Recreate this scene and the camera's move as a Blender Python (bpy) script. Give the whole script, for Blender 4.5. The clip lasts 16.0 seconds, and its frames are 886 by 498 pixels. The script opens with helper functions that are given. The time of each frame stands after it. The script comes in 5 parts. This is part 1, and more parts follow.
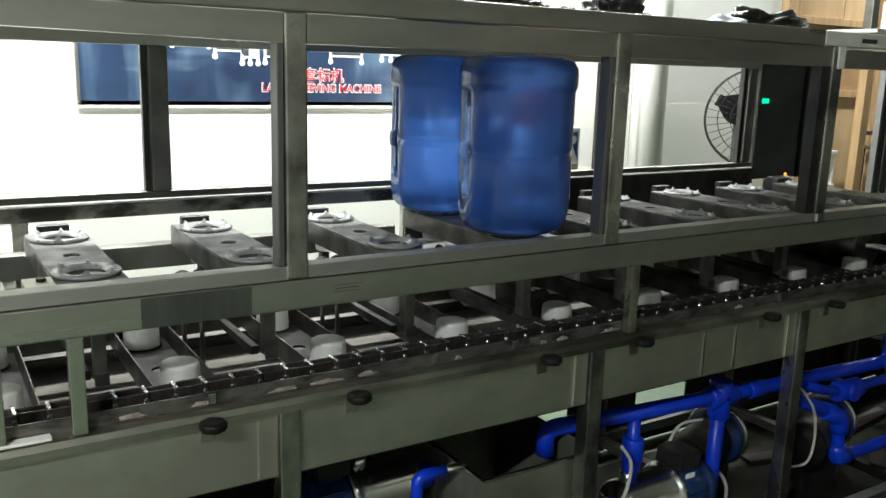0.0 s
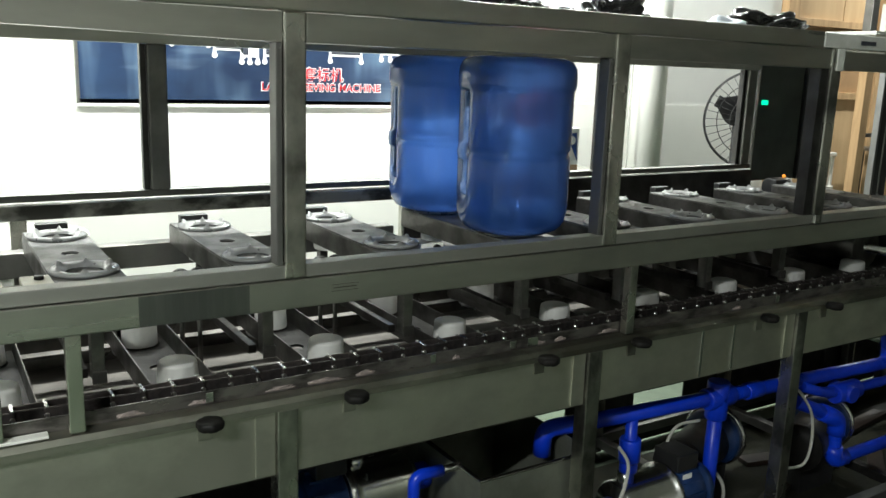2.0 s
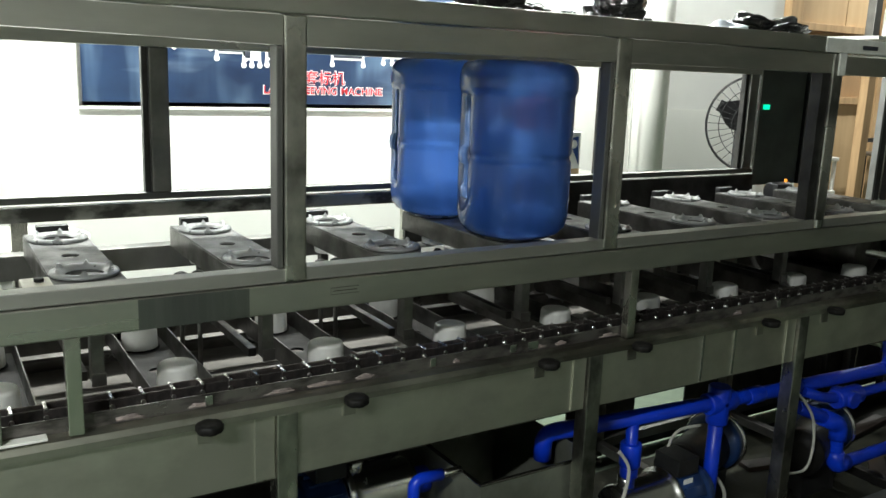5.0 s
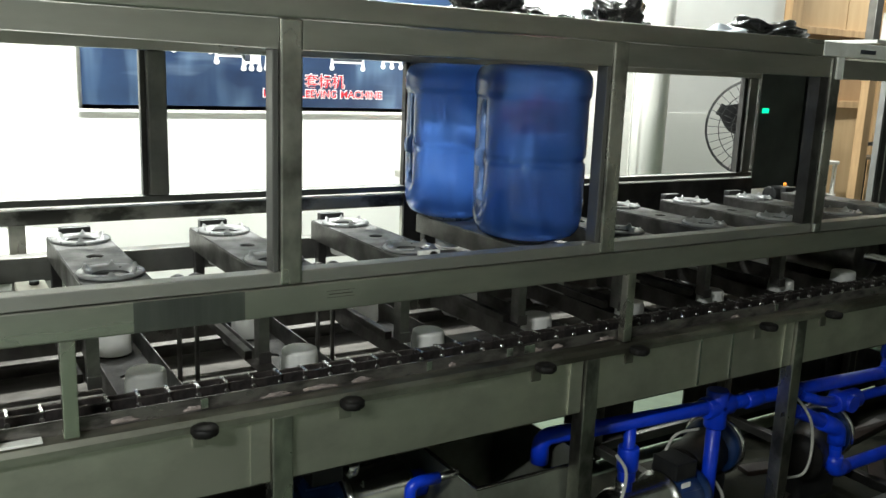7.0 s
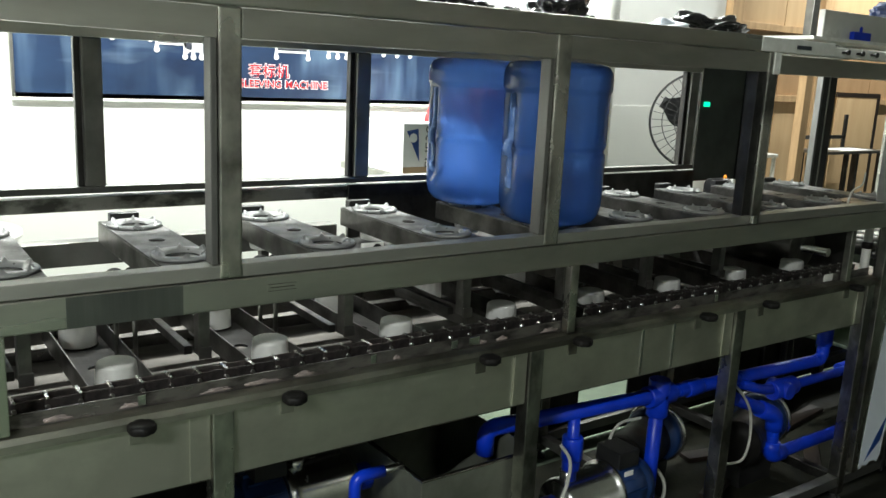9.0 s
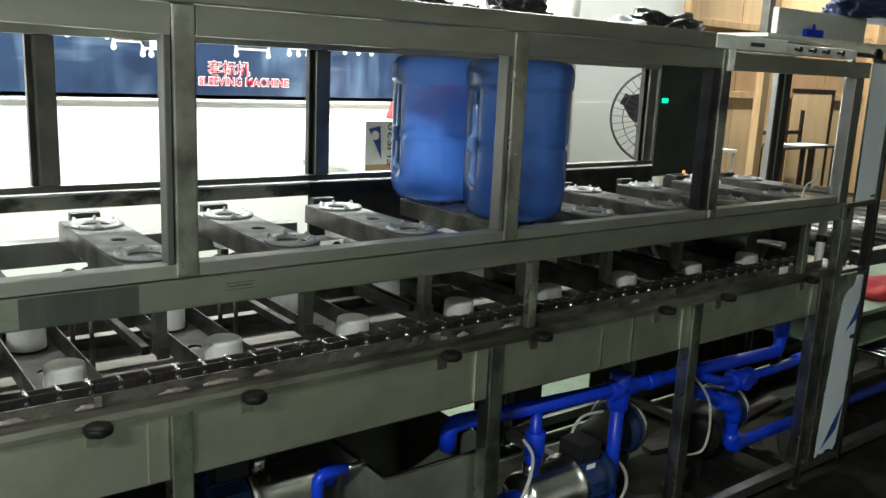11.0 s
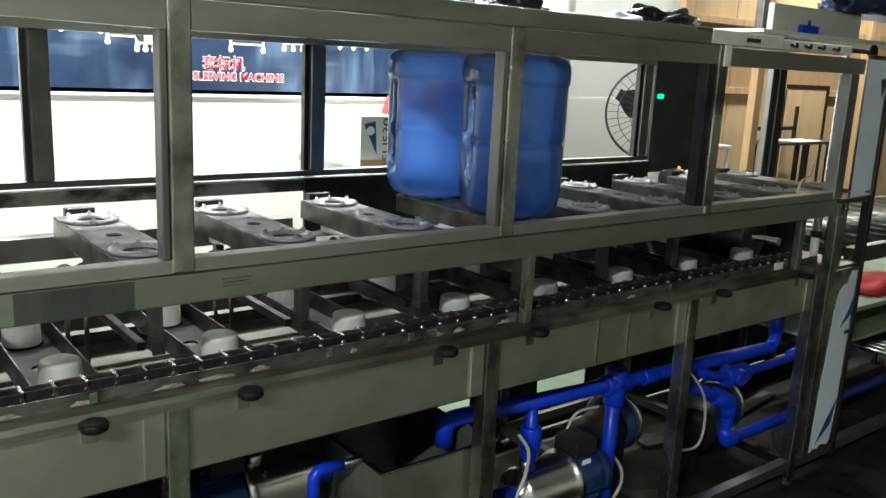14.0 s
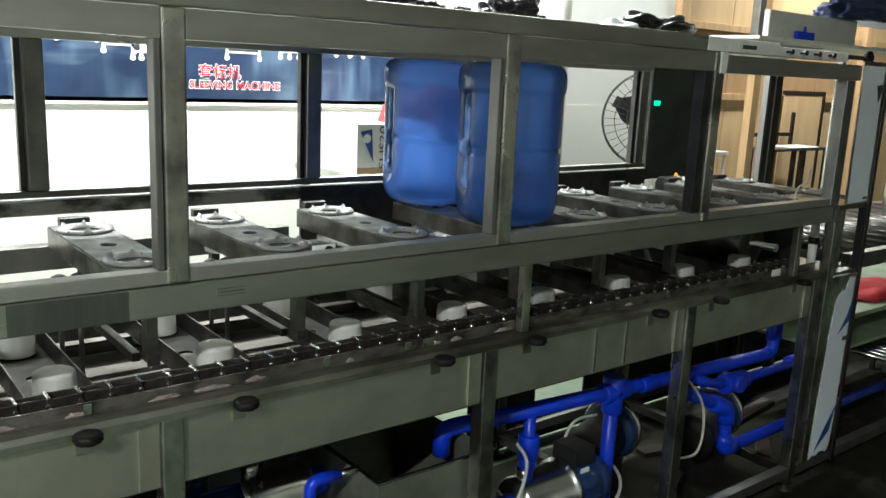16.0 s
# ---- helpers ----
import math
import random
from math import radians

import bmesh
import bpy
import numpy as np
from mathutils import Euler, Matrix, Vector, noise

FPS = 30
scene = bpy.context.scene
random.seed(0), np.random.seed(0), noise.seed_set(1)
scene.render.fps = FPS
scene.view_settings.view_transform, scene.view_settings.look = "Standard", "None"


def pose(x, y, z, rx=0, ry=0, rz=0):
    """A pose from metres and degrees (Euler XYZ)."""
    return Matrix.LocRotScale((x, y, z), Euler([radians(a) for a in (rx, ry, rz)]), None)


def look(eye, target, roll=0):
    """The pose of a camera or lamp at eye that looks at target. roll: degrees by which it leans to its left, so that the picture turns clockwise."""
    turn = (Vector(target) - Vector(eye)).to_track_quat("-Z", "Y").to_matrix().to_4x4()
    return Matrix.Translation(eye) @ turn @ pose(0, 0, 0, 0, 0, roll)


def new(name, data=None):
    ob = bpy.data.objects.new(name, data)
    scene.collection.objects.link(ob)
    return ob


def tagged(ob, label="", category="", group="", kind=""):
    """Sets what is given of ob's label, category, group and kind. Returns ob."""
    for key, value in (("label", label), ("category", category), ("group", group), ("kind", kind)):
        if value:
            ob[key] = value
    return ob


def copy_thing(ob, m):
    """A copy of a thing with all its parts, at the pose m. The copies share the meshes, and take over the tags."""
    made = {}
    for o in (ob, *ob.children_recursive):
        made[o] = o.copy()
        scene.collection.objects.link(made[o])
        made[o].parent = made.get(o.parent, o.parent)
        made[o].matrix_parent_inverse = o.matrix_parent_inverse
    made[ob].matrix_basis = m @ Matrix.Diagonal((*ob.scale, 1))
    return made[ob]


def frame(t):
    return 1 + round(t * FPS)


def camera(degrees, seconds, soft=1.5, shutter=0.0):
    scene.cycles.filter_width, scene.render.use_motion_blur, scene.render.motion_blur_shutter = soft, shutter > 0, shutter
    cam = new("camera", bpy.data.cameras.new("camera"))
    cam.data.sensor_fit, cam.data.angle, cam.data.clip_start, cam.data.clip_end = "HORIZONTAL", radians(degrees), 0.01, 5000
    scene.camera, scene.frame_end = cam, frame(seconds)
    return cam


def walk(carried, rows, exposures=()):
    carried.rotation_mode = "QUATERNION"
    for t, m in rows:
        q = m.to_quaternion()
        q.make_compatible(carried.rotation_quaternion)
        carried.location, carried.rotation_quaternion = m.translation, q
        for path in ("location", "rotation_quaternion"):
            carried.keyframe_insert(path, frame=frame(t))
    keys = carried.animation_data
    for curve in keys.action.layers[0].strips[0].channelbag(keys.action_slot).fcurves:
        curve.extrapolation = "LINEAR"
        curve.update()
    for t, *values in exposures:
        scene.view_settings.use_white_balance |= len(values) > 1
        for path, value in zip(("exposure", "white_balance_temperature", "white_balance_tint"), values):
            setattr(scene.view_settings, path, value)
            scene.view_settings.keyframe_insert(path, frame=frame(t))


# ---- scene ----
cam = camera(55.3, 16.0)
PATH = [
    (0, (0.179, -1.432, 1.452), (1.215, 0.227, 1.035), 1.7),
    (0.5, (0.175, -1.436, 1.453), (1.211, 0.224, 1.037), 1.9),
    (1, (0.174, -1.433, 1.451), (1.209, 0.229, 1.039), 2.1),
    (1.5, (0.177, -1.436, 1.453), (1.214, 0.225, 1.042), 2.1),
    (2, (0.18, -1.434, 1.452), (1.218, 0.224, 1.035), 2.0),
    (2.5, (0.181, -1.436, 1.451), (1.227, 0.217, 1.034), 2.0),
    (3, (0.18, -1.437, 1.452), (1.226, 0.217, 1.039), 2.1),
    (3.5, (0.18, -1.433, 1.454), (1.228, 0.22, 1.041), 2.2),
    (4, (0.181, -1.43, 1.451), (1.226, 0.224, 1.036), 2.2),
    (6.5, (0.19, -1.442, 1.453), (1.214, 0.23, 1.056), 2.1),
    (7, (0.193, -1.441, 1.453), (1.225, 0.225, 1.051), 2.2),
    (7.5, (0.197, -1.442, 1.452), (1.247, 0.211, 1.042), 2.1),
    (8, (0.206, -1.447, 1.453), (1.282, 0.187, 1.038), 2.2),
    (8.5, (0.207, -1.443, 1.453), (1.314, 0.169, 1.035), 2.4),
    (9, (0.207, -1.439, 1.454), (1.338, 0.157, 1.037), 2.8),
    (9.5, (0.212, -1.442, 1.454), (1.367, 0.136, 1.035), 2.9),
    (10, (0.217, -1.448, 1.454), (1.395, 0.112, 1.03), 2.8),
    (12.5, (0.214, -1.453, 1.455), (1.415, 0.092, 1.039), 2.6),
    (13, (0.214, -1.45, 1.454), (1.416, 0.092, 1.032), 2.6),
    (13.5, (0.214, -1.445, 1.454), (1.419, 0.095, 1.03), 2.7),
    (14, (0.214, -1.447, 1.454), (1.418, 0.091, 1.025), 2.8),
    (14.5, (0.215, -1.454, 1.457), (1.422, 0.083, 1.03), 2.7),
    (15, (0.216, -1.451, 1.456), (1.427, 0.085, 1.035), 2.5),
    (15.5, (0.218, -1.443, 1.455), (1.43, 0.092, 1.041), 2.5),
    (16, (0.221, -1.442, 1.456), (1.431, 0.096, 1.043), 2.6),
]
walk(cam, [(t, look(eye, target, roll)) for t, eye, target, roll in PATH], [(0.0, 0.0), (8.0, 0.02), (10.0, 0.11), (12.5, 0.18), (16.0, 0.21)])

# ---- world, lamps, exposure ----
world = bpy.data.worlds.new("world")
scene.world = world
world.use_nodes = True
world.node_tree.nodes["Background"].inputs[0].default_value = (0.55, 0.62, 0.6, 1)
world.node_tree.nodes["Background"].inputs[1].default_value = 0.006


# ---- materials ----
def node_mat(name):
    m = bpy.data.materials.new(name)
    m.use_nodes = True
    nt = m.node_tree
    return m, nt, nt.nodes["Principled BSDF"]


def mix_colour(nt, fac, a, b):
    n = nt.nodes.new("ShaderNodeMix")
    n.data_type = "RGBA"
    nt.links.new(fac, n.inputs[0])
    for i, c in ((6, a), (7, b)):
        if isinstance(c, tuple):
            n.inputs[i].default_value = (*c, 1)
        else:
            nt.links.new(c, n.inputs[i])
    return n.outputs[2]


def noise_tex(nt, scale, detail=3.0, stretch=(1, 1, 1), rough=0.55):
    co = nt.nodes.new("ShaderNodeTexCoord")
    mp = nt.nodes.new("ShaderNodeMapping")
    mp.inputs["Scale"].default_value = stretch
    nt.links.new(co.outputs["Object"], mp.inputs[0])
    n = nt.nodes.new("ShaderNodeTexNoise")
    n.inputs["Scale"].default_value = scale
    n.inputs["Detail"].default_value = detail
    n.inputs["Roughness"].default_value = rough
    nt.links.new(mp.outputs[0], n.inputs["Vector"])
    return n.outputs[0]


def ramp(nt, fac, lo, hi, a=0.0, b=1.0):
    n = nt.nodes.new("ShaderNodeMapRange")
    n.inputs[1].default_value, n.inputs[2].default_value = lo, hi
    n.inputs[3].default_value, n.inputs[4].default_value = a, b
    nt.links.new(fac, n.inputs[0])
    return n.outputs[0]


def bump(nt, bsdf, height, strength=0.2, dist=0.002):
    n = nt.nodes.new("ShaderNodeBump")
    n.inputs["Strength"].default_value = strength
    n.inputs["Distance"].default_value = dist
    nt.links.new(height, n.inputs["Height"])
    nt.links.new(n.outputs[0], bsdf.inputs["Normal"])


def surface(name, a, b, scale=6, rough=(0.4, 0.6), metal=0.0, fine=120, bumps=0.15, stretch=(1, 1, 1), lo=0.35, hi=0.65, coat=0.0, spec=0.5):
    """Two colours in large patches, fine grain in the relief and gloss."""
    m, nt, p = node_mat(name)
    big = noise_tex(nt, scale, 5, stretch)
    small = noise_tex(nt, fine, 2, stretch)
    nt.links.new(mix_colour(nt, ramp(nt, big, lo, hi), a, b), p.inputs["Base Color"])
    nt.links.new(ramp(nt, big, 0.3, 0.7, *rough), p.inputs["Roughness"])
    p.inputs["Metallic"].default_value = metal
    p.inputs["Coat Weight"].default_value = coat
    p.inputs["Specular IOR Level"].default_value = spec
    if bumps:
        bump(nt, p, small, bumps)
    return m


steel = surface("brushed_steel", (0.68, 0.68, 0.625), (0.40, 0.40, 0.365), 6, (0.24, 0.42), 1.0, 160, 0.10, (0.25, 1, 1))
# strong pale and dark patches imitate reflections along the uprights
steel_up = surface("brushed_steel_upright_reflections", (0.70, 0.695, 0.63), (0.17, 0.168, 0.155), 6, (0.20, 0.42), 1.0, 160, 0.10, (1, 1, 0.7), 0.40, 0.60)
panel_steel = surface("matt_panel_steel", (0.75, 0.74, 0.655), (0.48, 0.485, 0.415), 5, (0.34, 0.52), 1.0, 140, 0.10, (0.7, 1, 1), 0.38, 0.62)
grimy_steel = surface("grimy_lip_steel", (0.45, 0.445, 0.385), (0.12, 0.115, 0.095), 4, (0.34, 0.55), 1.0, 90, 0.25, (0.6, 1, 1.5), 0.42, 0.60)
# near-black tone that stands for the shade under the holder plates
underside_shade = surface("underside_shade", (0.050, 0.048, 0.045), (0.024, 0.023, 0.022), 9, (0.45, 0.65), 0, 90, 0.3, spec=0.15)
rail_steel = surface("dull_rail_steel", (0.50, 0.50, 0.46), (0.34, 0.34, 0.315), 5, (0.48, 0.62), 1.0, 120, 0.12, (0.3, 1, 1))
def milky_cup():
    """White moulded plastic that lets some light through."""
    m = surface("cup_plastic", (0.84, 0.84, 0.82), (0.74, 0.74, 0.72), 30, (0.35, 0.5), 0, 120, 0.05)
    nt = m.node_tree
    through_light = nt.nodes.new("ShaderNodeBsdfTranslucent")
    through_light.inputs[0].default_value = (0.78, 0.78, 0.75, 1)
    mx = nt.nodes.new("ShaderNodeMixShader")
    mx.inputs[0].default_value = 0.45
    nt.links.new(nt.nodes["Principled BSDF"].outputs[0], mx.inputs[1])
    nt.links.new(through_light.outputs[0], mx.inputs[2])
    nt.links.new(mx.outputs[0], nt.nodes["Material Output"].inputs[0])
    return m


cup_plastic = milky_cup()
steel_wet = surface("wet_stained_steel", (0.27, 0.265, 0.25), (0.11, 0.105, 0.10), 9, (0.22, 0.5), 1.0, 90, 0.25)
def spotted(name):
    m, nt, p = node_mat(name)
    big, spots, where = noise_tex(nt, 14, 5), noise_tex(nt, 120, 2), noise_tex(nt, 7, 2)
    base = mix_colour(nt, ramp(nt, big, 0.4, 0.6), (0.165, 0.165, 0.162), (0.105, 0.105, 0.103))
    mask = nt.nodes.new("ShaderNodeMath")
    mask.operation = "MULTIPLY"
    nt.links.new(ramp(nt, spots, 0.55, 0.62), mask.inputs[0])
    nt.links.new(ramp(nt, where, 0.45, 0.62), mask.inputs[1])
    nt.links.new(mix_colour(nt, mask.outputs[0], base, (0.045, 0.045, 0.043)), p.inputs["Base Color"])
    p.inputs["Metallic"].default_value = 0.65
    p.inputs["Specular IOR Level"].default_value = 0.3
    nt.links.new(ramp(nt, big, 0.3, 0.7, 0.48, 0.68), p.inputs["Roughness"])
    bump(nt, p, spots, 0.4, 0.0015)
    return m


steel_plate = spotted("holder_steel")
mottled_steel = surface("mottled_rail_steel", (0.46, 0.455, 0.42), (0.10, 0.098, 0.09), 16, (0.35, 0.5), 0.8, 90, 0.2, (0.6, 1, 1), 0.42, 0.58)
residue_mat = surface("dried_residue", (0.27, 0.22, 0.205), (0.15, 0.125, 0.118), 40, (0.6, 0.8), 0, 90, 0.3)
oily_steel = surface("oily_guard_steel", (0.20, 0.185, 0.175), (0.055, 0.05, 0.048), 22, (0.25, 0.5), 0.8, 60, 0.3, (0.5, 1, 1.4), 0.45, 0.62)
tank_steel = surface("dull_tank_steel", (0.38, 0.40, 0.34), (0.22, 0.235, 0.195), 5, (0.4, 0.55), 0.85, 90, 0.15)
acrylic = surface("cloudy_acrylic", (0.62, 0.62, 0.58), (0.48, 0.48, 0.45), 5, (0.25, 0.4), 0, 60, 0.1)
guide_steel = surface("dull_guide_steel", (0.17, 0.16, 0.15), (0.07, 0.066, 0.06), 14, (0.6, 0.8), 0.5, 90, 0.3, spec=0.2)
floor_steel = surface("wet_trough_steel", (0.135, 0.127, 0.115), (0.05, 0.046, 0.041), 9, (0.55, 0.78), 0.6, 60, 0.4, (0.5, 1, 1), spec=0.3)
strut_steel = surface("grimy_strut_steel", (0.30, 0.295, 0.28), (0.16, 0.157, 0.15), 12, (0.32, 0.5), 1.0, 90, 0.2)
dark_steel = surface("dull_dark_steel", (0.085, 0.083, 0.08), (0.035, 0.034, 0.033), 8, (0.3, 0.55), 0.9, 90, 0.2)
rear_steel = surface("dull_rear_steel", (0.34, 0.335, 0.315), (0.17, 0.17, 0.16), 6, (0.35, 0.55), 0.95, 130, 0.1, (1, 1, 0.8))
strip_steel = surface("darker_strip_steel", (0.30, 0.305, 0.30), (0.16, 0.165, 0.165), 9, (0.25, 0.4), 1.0, 130, 0.1, (1.5, 1, 0.1))
# darkened so that the holder flanges read as shaded inside the machine
flange_steel = surface("dark_flange_steel", (0.15, 0.147, 0.14), (0.055, 0.052, 0.048), 12, (0.28, 0.5), 1.0, 90, 0.2)
dark_stile = surface("grey_window_stile", (0.22, 0.22, 0.21), (0.15, 0.15, 0.145), 6, (0.4, 0.55), 0.9, 120, 0.1, (1, 1, 0.2))
bright_steel = surface("polished_steel", (0.68, 0.68, 0.66), (0.55, 0.55, 0.54), 12, (0.16, 0.28), 1.0, 120, 0.05)
chain_steel = surface("oily_chain_steel", (0.15, 0.13, 0.125), (0.06, 0.055, 0.055), 30, (0.3, 0.5), 0.85, 150, 0.2)
pin_steel = surface("worn_pin_steel", (0.75, 0.74, 0.72), (0.55, 0.54, 0.52), 40, (0.2, 0.35), 1.0, 150, 0.05)
rubber = surface("black_rubber", (0.007, 0.007, 0.007), (0.013, 0.012, 0.011), 40, (0.4, 0.6), 0, 200, 0.2, spec=0.12)
# mottled near-black for the sheet that darkens the floor
floor_sheet_dark = surface("dark_mottled_sheet", (0.008, 0.009, 0.007), (0.024, 0.024, 0.017), 13, (0.5, 0.75), 0, 70, 0.5, spec=0.12)
black_iron = surface("black_paint", (0.0072, 0.0078, 0.0090), (0.0180, 0.0180, 0.0180), 20, (0.35, 0.55), 0, 150, 0.1)
bag_film = surface("black_bag_film", (0.010, 0.010, 0.011), (0.02, 0.02, 0.02), 10, (0.14, 0.30), 0, 40, 0.6)
white_plastic = surface("white_plastic", (0.80, 0.80, 0.77), (0.66, 0.66, 0.62), 30, (0.32, 0.5), 0, 120, 0.05)
cream_plastic = surface("worn_cream_plastic", (0.62, 0.60, 0.50), (0.45, 0.43, 0.35), 20, (0.4, 0.6), 0, 90, 0.1)
grey_plastic = surface("milky_plastic", (0.390, 0.398, 0.398), (0.296, 0.304, 0.304), 40, (0.25, 0.4), 0, 120, 0.05)
ring_bsdf = grey_plastic.node_tree.nodes["Principled BSDF"]
ring_bsdf.inputs["Transmission Weight"].default_value = 0.5
blue_paint = surface("blue_pipe_plastic", (0.004, 0.045, 0.62), (0.003, 0.026, 0.40), 9, (0.25, 0.45), 0, 120, 0.05, spec=0.4)
pump_blue = surface("dark_blue_enamel", (0.008, 0.035, 0.13), (0.006, 0.022, 0.08), 14, (0.3, 0.45), 0, 120, 0.1)
cable_grey = surface("grey_cable", (0.55, 0.55, 0.5), (0.4, 0.4, 0.37), 30, (0.4, 0.6), 0, 100, 0.05)
wall_upper = surface("wall_paint", (0.74, 0.74, 0.71), (0.68, 0.68, 0.655), 1.5, (0.6, 0.75), 0, 60, 0.1)
wall_lower = surface("wall_gloss_paint", (0.82, 0.82, 0.78), (0.77, 0.77, 0.73), 1.2, (0.35, 0.5), 0, 50, 0.1)
wall_dull = surface("dull_grey_paint", (0.54, 0.545, 0.515), (0.46, 0.465, 0.44), 1.5, (0.6, 0.8), 0, 60, 0.1)
# for the unseen east wall, darkened to dim the steel's reflections at the right
wall_dim = surface("darkened_green_grey_paint", (0.26, 0.27, 0.25), (0.20, 0.21, 0.195), 1.5, (0.6, 0.8), 0, 60, 0.1)
ceiling_paint = surface("ceiling_paint", (0.45, 0.46, 0.44), (0.38, 0.39, 0.37), 1.5, (0.7, 0.85), 0, 40, 0.1)
floor_paint = surface("green_floor_paint", (0.095, 0.130, 0.088), (0.056, 0.076, 0.053), 2.2, (0.35, 0.6), 0, 45, 0.2)
plywood = surface("plywood", (0.56, 0.39, 0.215), (0.48, 0.32, 0.17), 3, (0.5, 0.7), 0, 40, 0.15, (2.5, 2.5, 0.5))
plywood_dark = surface("brown_board", (0.40, 0.25, 0.13), (0.33, 0.20, 0.10), 3, (0.45, 0.65), 0, 40, 0.15, (2.5, 2.5, 0.5))
timber = surface("raw_timber", (0.50, 0.33, 0.17), (0.38, 0.24, 0.12), 5, (0.55, 0.75), 0, 60, 0.2, (5, 5, 0.6))
dark_wood = surface("dark_stained_wood", (0.0180, 0.0108, 0.0072), (0.0096, 0.0060, 0.0042), 6, (0.4, 0.6), 0, 60, 0.1)
film_white = surface("protective_film", (0.74, 0.80, 0.88), (0.66, 0.72, 0.80), 5, (0.3, 0.5), 0, 30, 0.25)
film_blue = surface("printed_blue", (0.015, 0.07, 0.30), (0.01, 0.05, 0.22), 20, (0.35, 0.5), 0, 60, 0.05)
tarp_navy = surface("navy_tarpaulin", (0.008, 0.020, 0.075), (0.005, 0.012, 0.045), 8, (0.45, 0.6), 0, 60, 0.2)
carton = surface("carton", (0.80, 0.82, 0.82), (0.70, 0.72, 0.72), 8, (0.6, 0.75), 0, 60, 0.1)
carton_brown = surface("brown_carton", (0.42, 0.30, 0.18), (0.34, 0.24, 0.14), 8, (0.65, 0.8), 0, 60, 0.1)
red_cloth = surface("red_cloth", (0.46, 0.03, 0.035), (0.30, 0.02, 0.025), 12, (0.6, 0.8), 0, 60, 0.3)
paper = surface("white_paper", (0.82, 0.82, 0.80), (0.76, 0.76, 0.74), 6, (0.6, 0.7), 0, 50, 0.1)
ink_red = surface("red_ink", (0.60, 0.02, 0.03), (0.52, 0.015, 0.025), 20, (0.4, 0.5), 0, 60, 0.0)
ink_white = surface("white_ink", (0.84, 0.85, 0.86), (0.78, 0.79, 0.80), 20, (0.4, 0.5), 0, 60, 0.0)
ink_dark = surface("dark_ink", (0.03, 0.035, 0.05), (0.05, 0.055, 0.07), 20, (0.4, 0.5), 0, 60, 0.0)
green_shelf = surface("pale_green_paint", (0.25, 0.32, 0.22), (0.19, 0.25, 0.17), 6, (0.4, 0.6), 0, 60, 0.1)
dark_panel = surface("tinted_panel", (0.075, 0.085, 0.078), (0.04, 0.048, 0.043), 4, (0.10, 0.2), 0, 60, 0.03)


def banner_print():
    """Navy print with paler light shafts and a pale floor glow."""
    m, nt, p = node_mat("banner_print")
    shafts = noise_tex(nt, 3.4, 3, (1.6, 1, 0.25))
    gate = noise_tex(nt, 2.4, 2, (1, 1, 1.3))
    floor_glow = noise_tex(nt, 2.2, 3, (0.55, 1, 3.6))
    soft = noise_tex(nt, 3.0, 3, (0.8, 1, 1.6))
    navy = mix_colour(nt, ramp(nt, soft, 0.3, 0.7), (0.010, 0.019, 0.048), (0.022, 0.047, 0.105))
    both = nt.nodes.new("ShaderNodeMath")
    both.operation = "MULTIPLY"
    nt.links.new(ramp(nt, shafts, 0.46, 0.76, 0, 0.9), both.inputs[0])
    nt.links.new(ramp(nt, gate, 0.40, 0.62), both.inputs[1])
    part_lit = mix_colour(nt, both.outputs[0], navy, (0.20, 0.31, 0.43))
    lit = mix_colour(nt, ramp(nt, floor_glow, 0.56, 0.80, 0, 0.5), part_lit, (0.30, 0.40, 0.50))
    nt.links.new(lit, p.inputs["Base Color"])
    p.inputs["Roughness"].default_value = 0.35
    return m


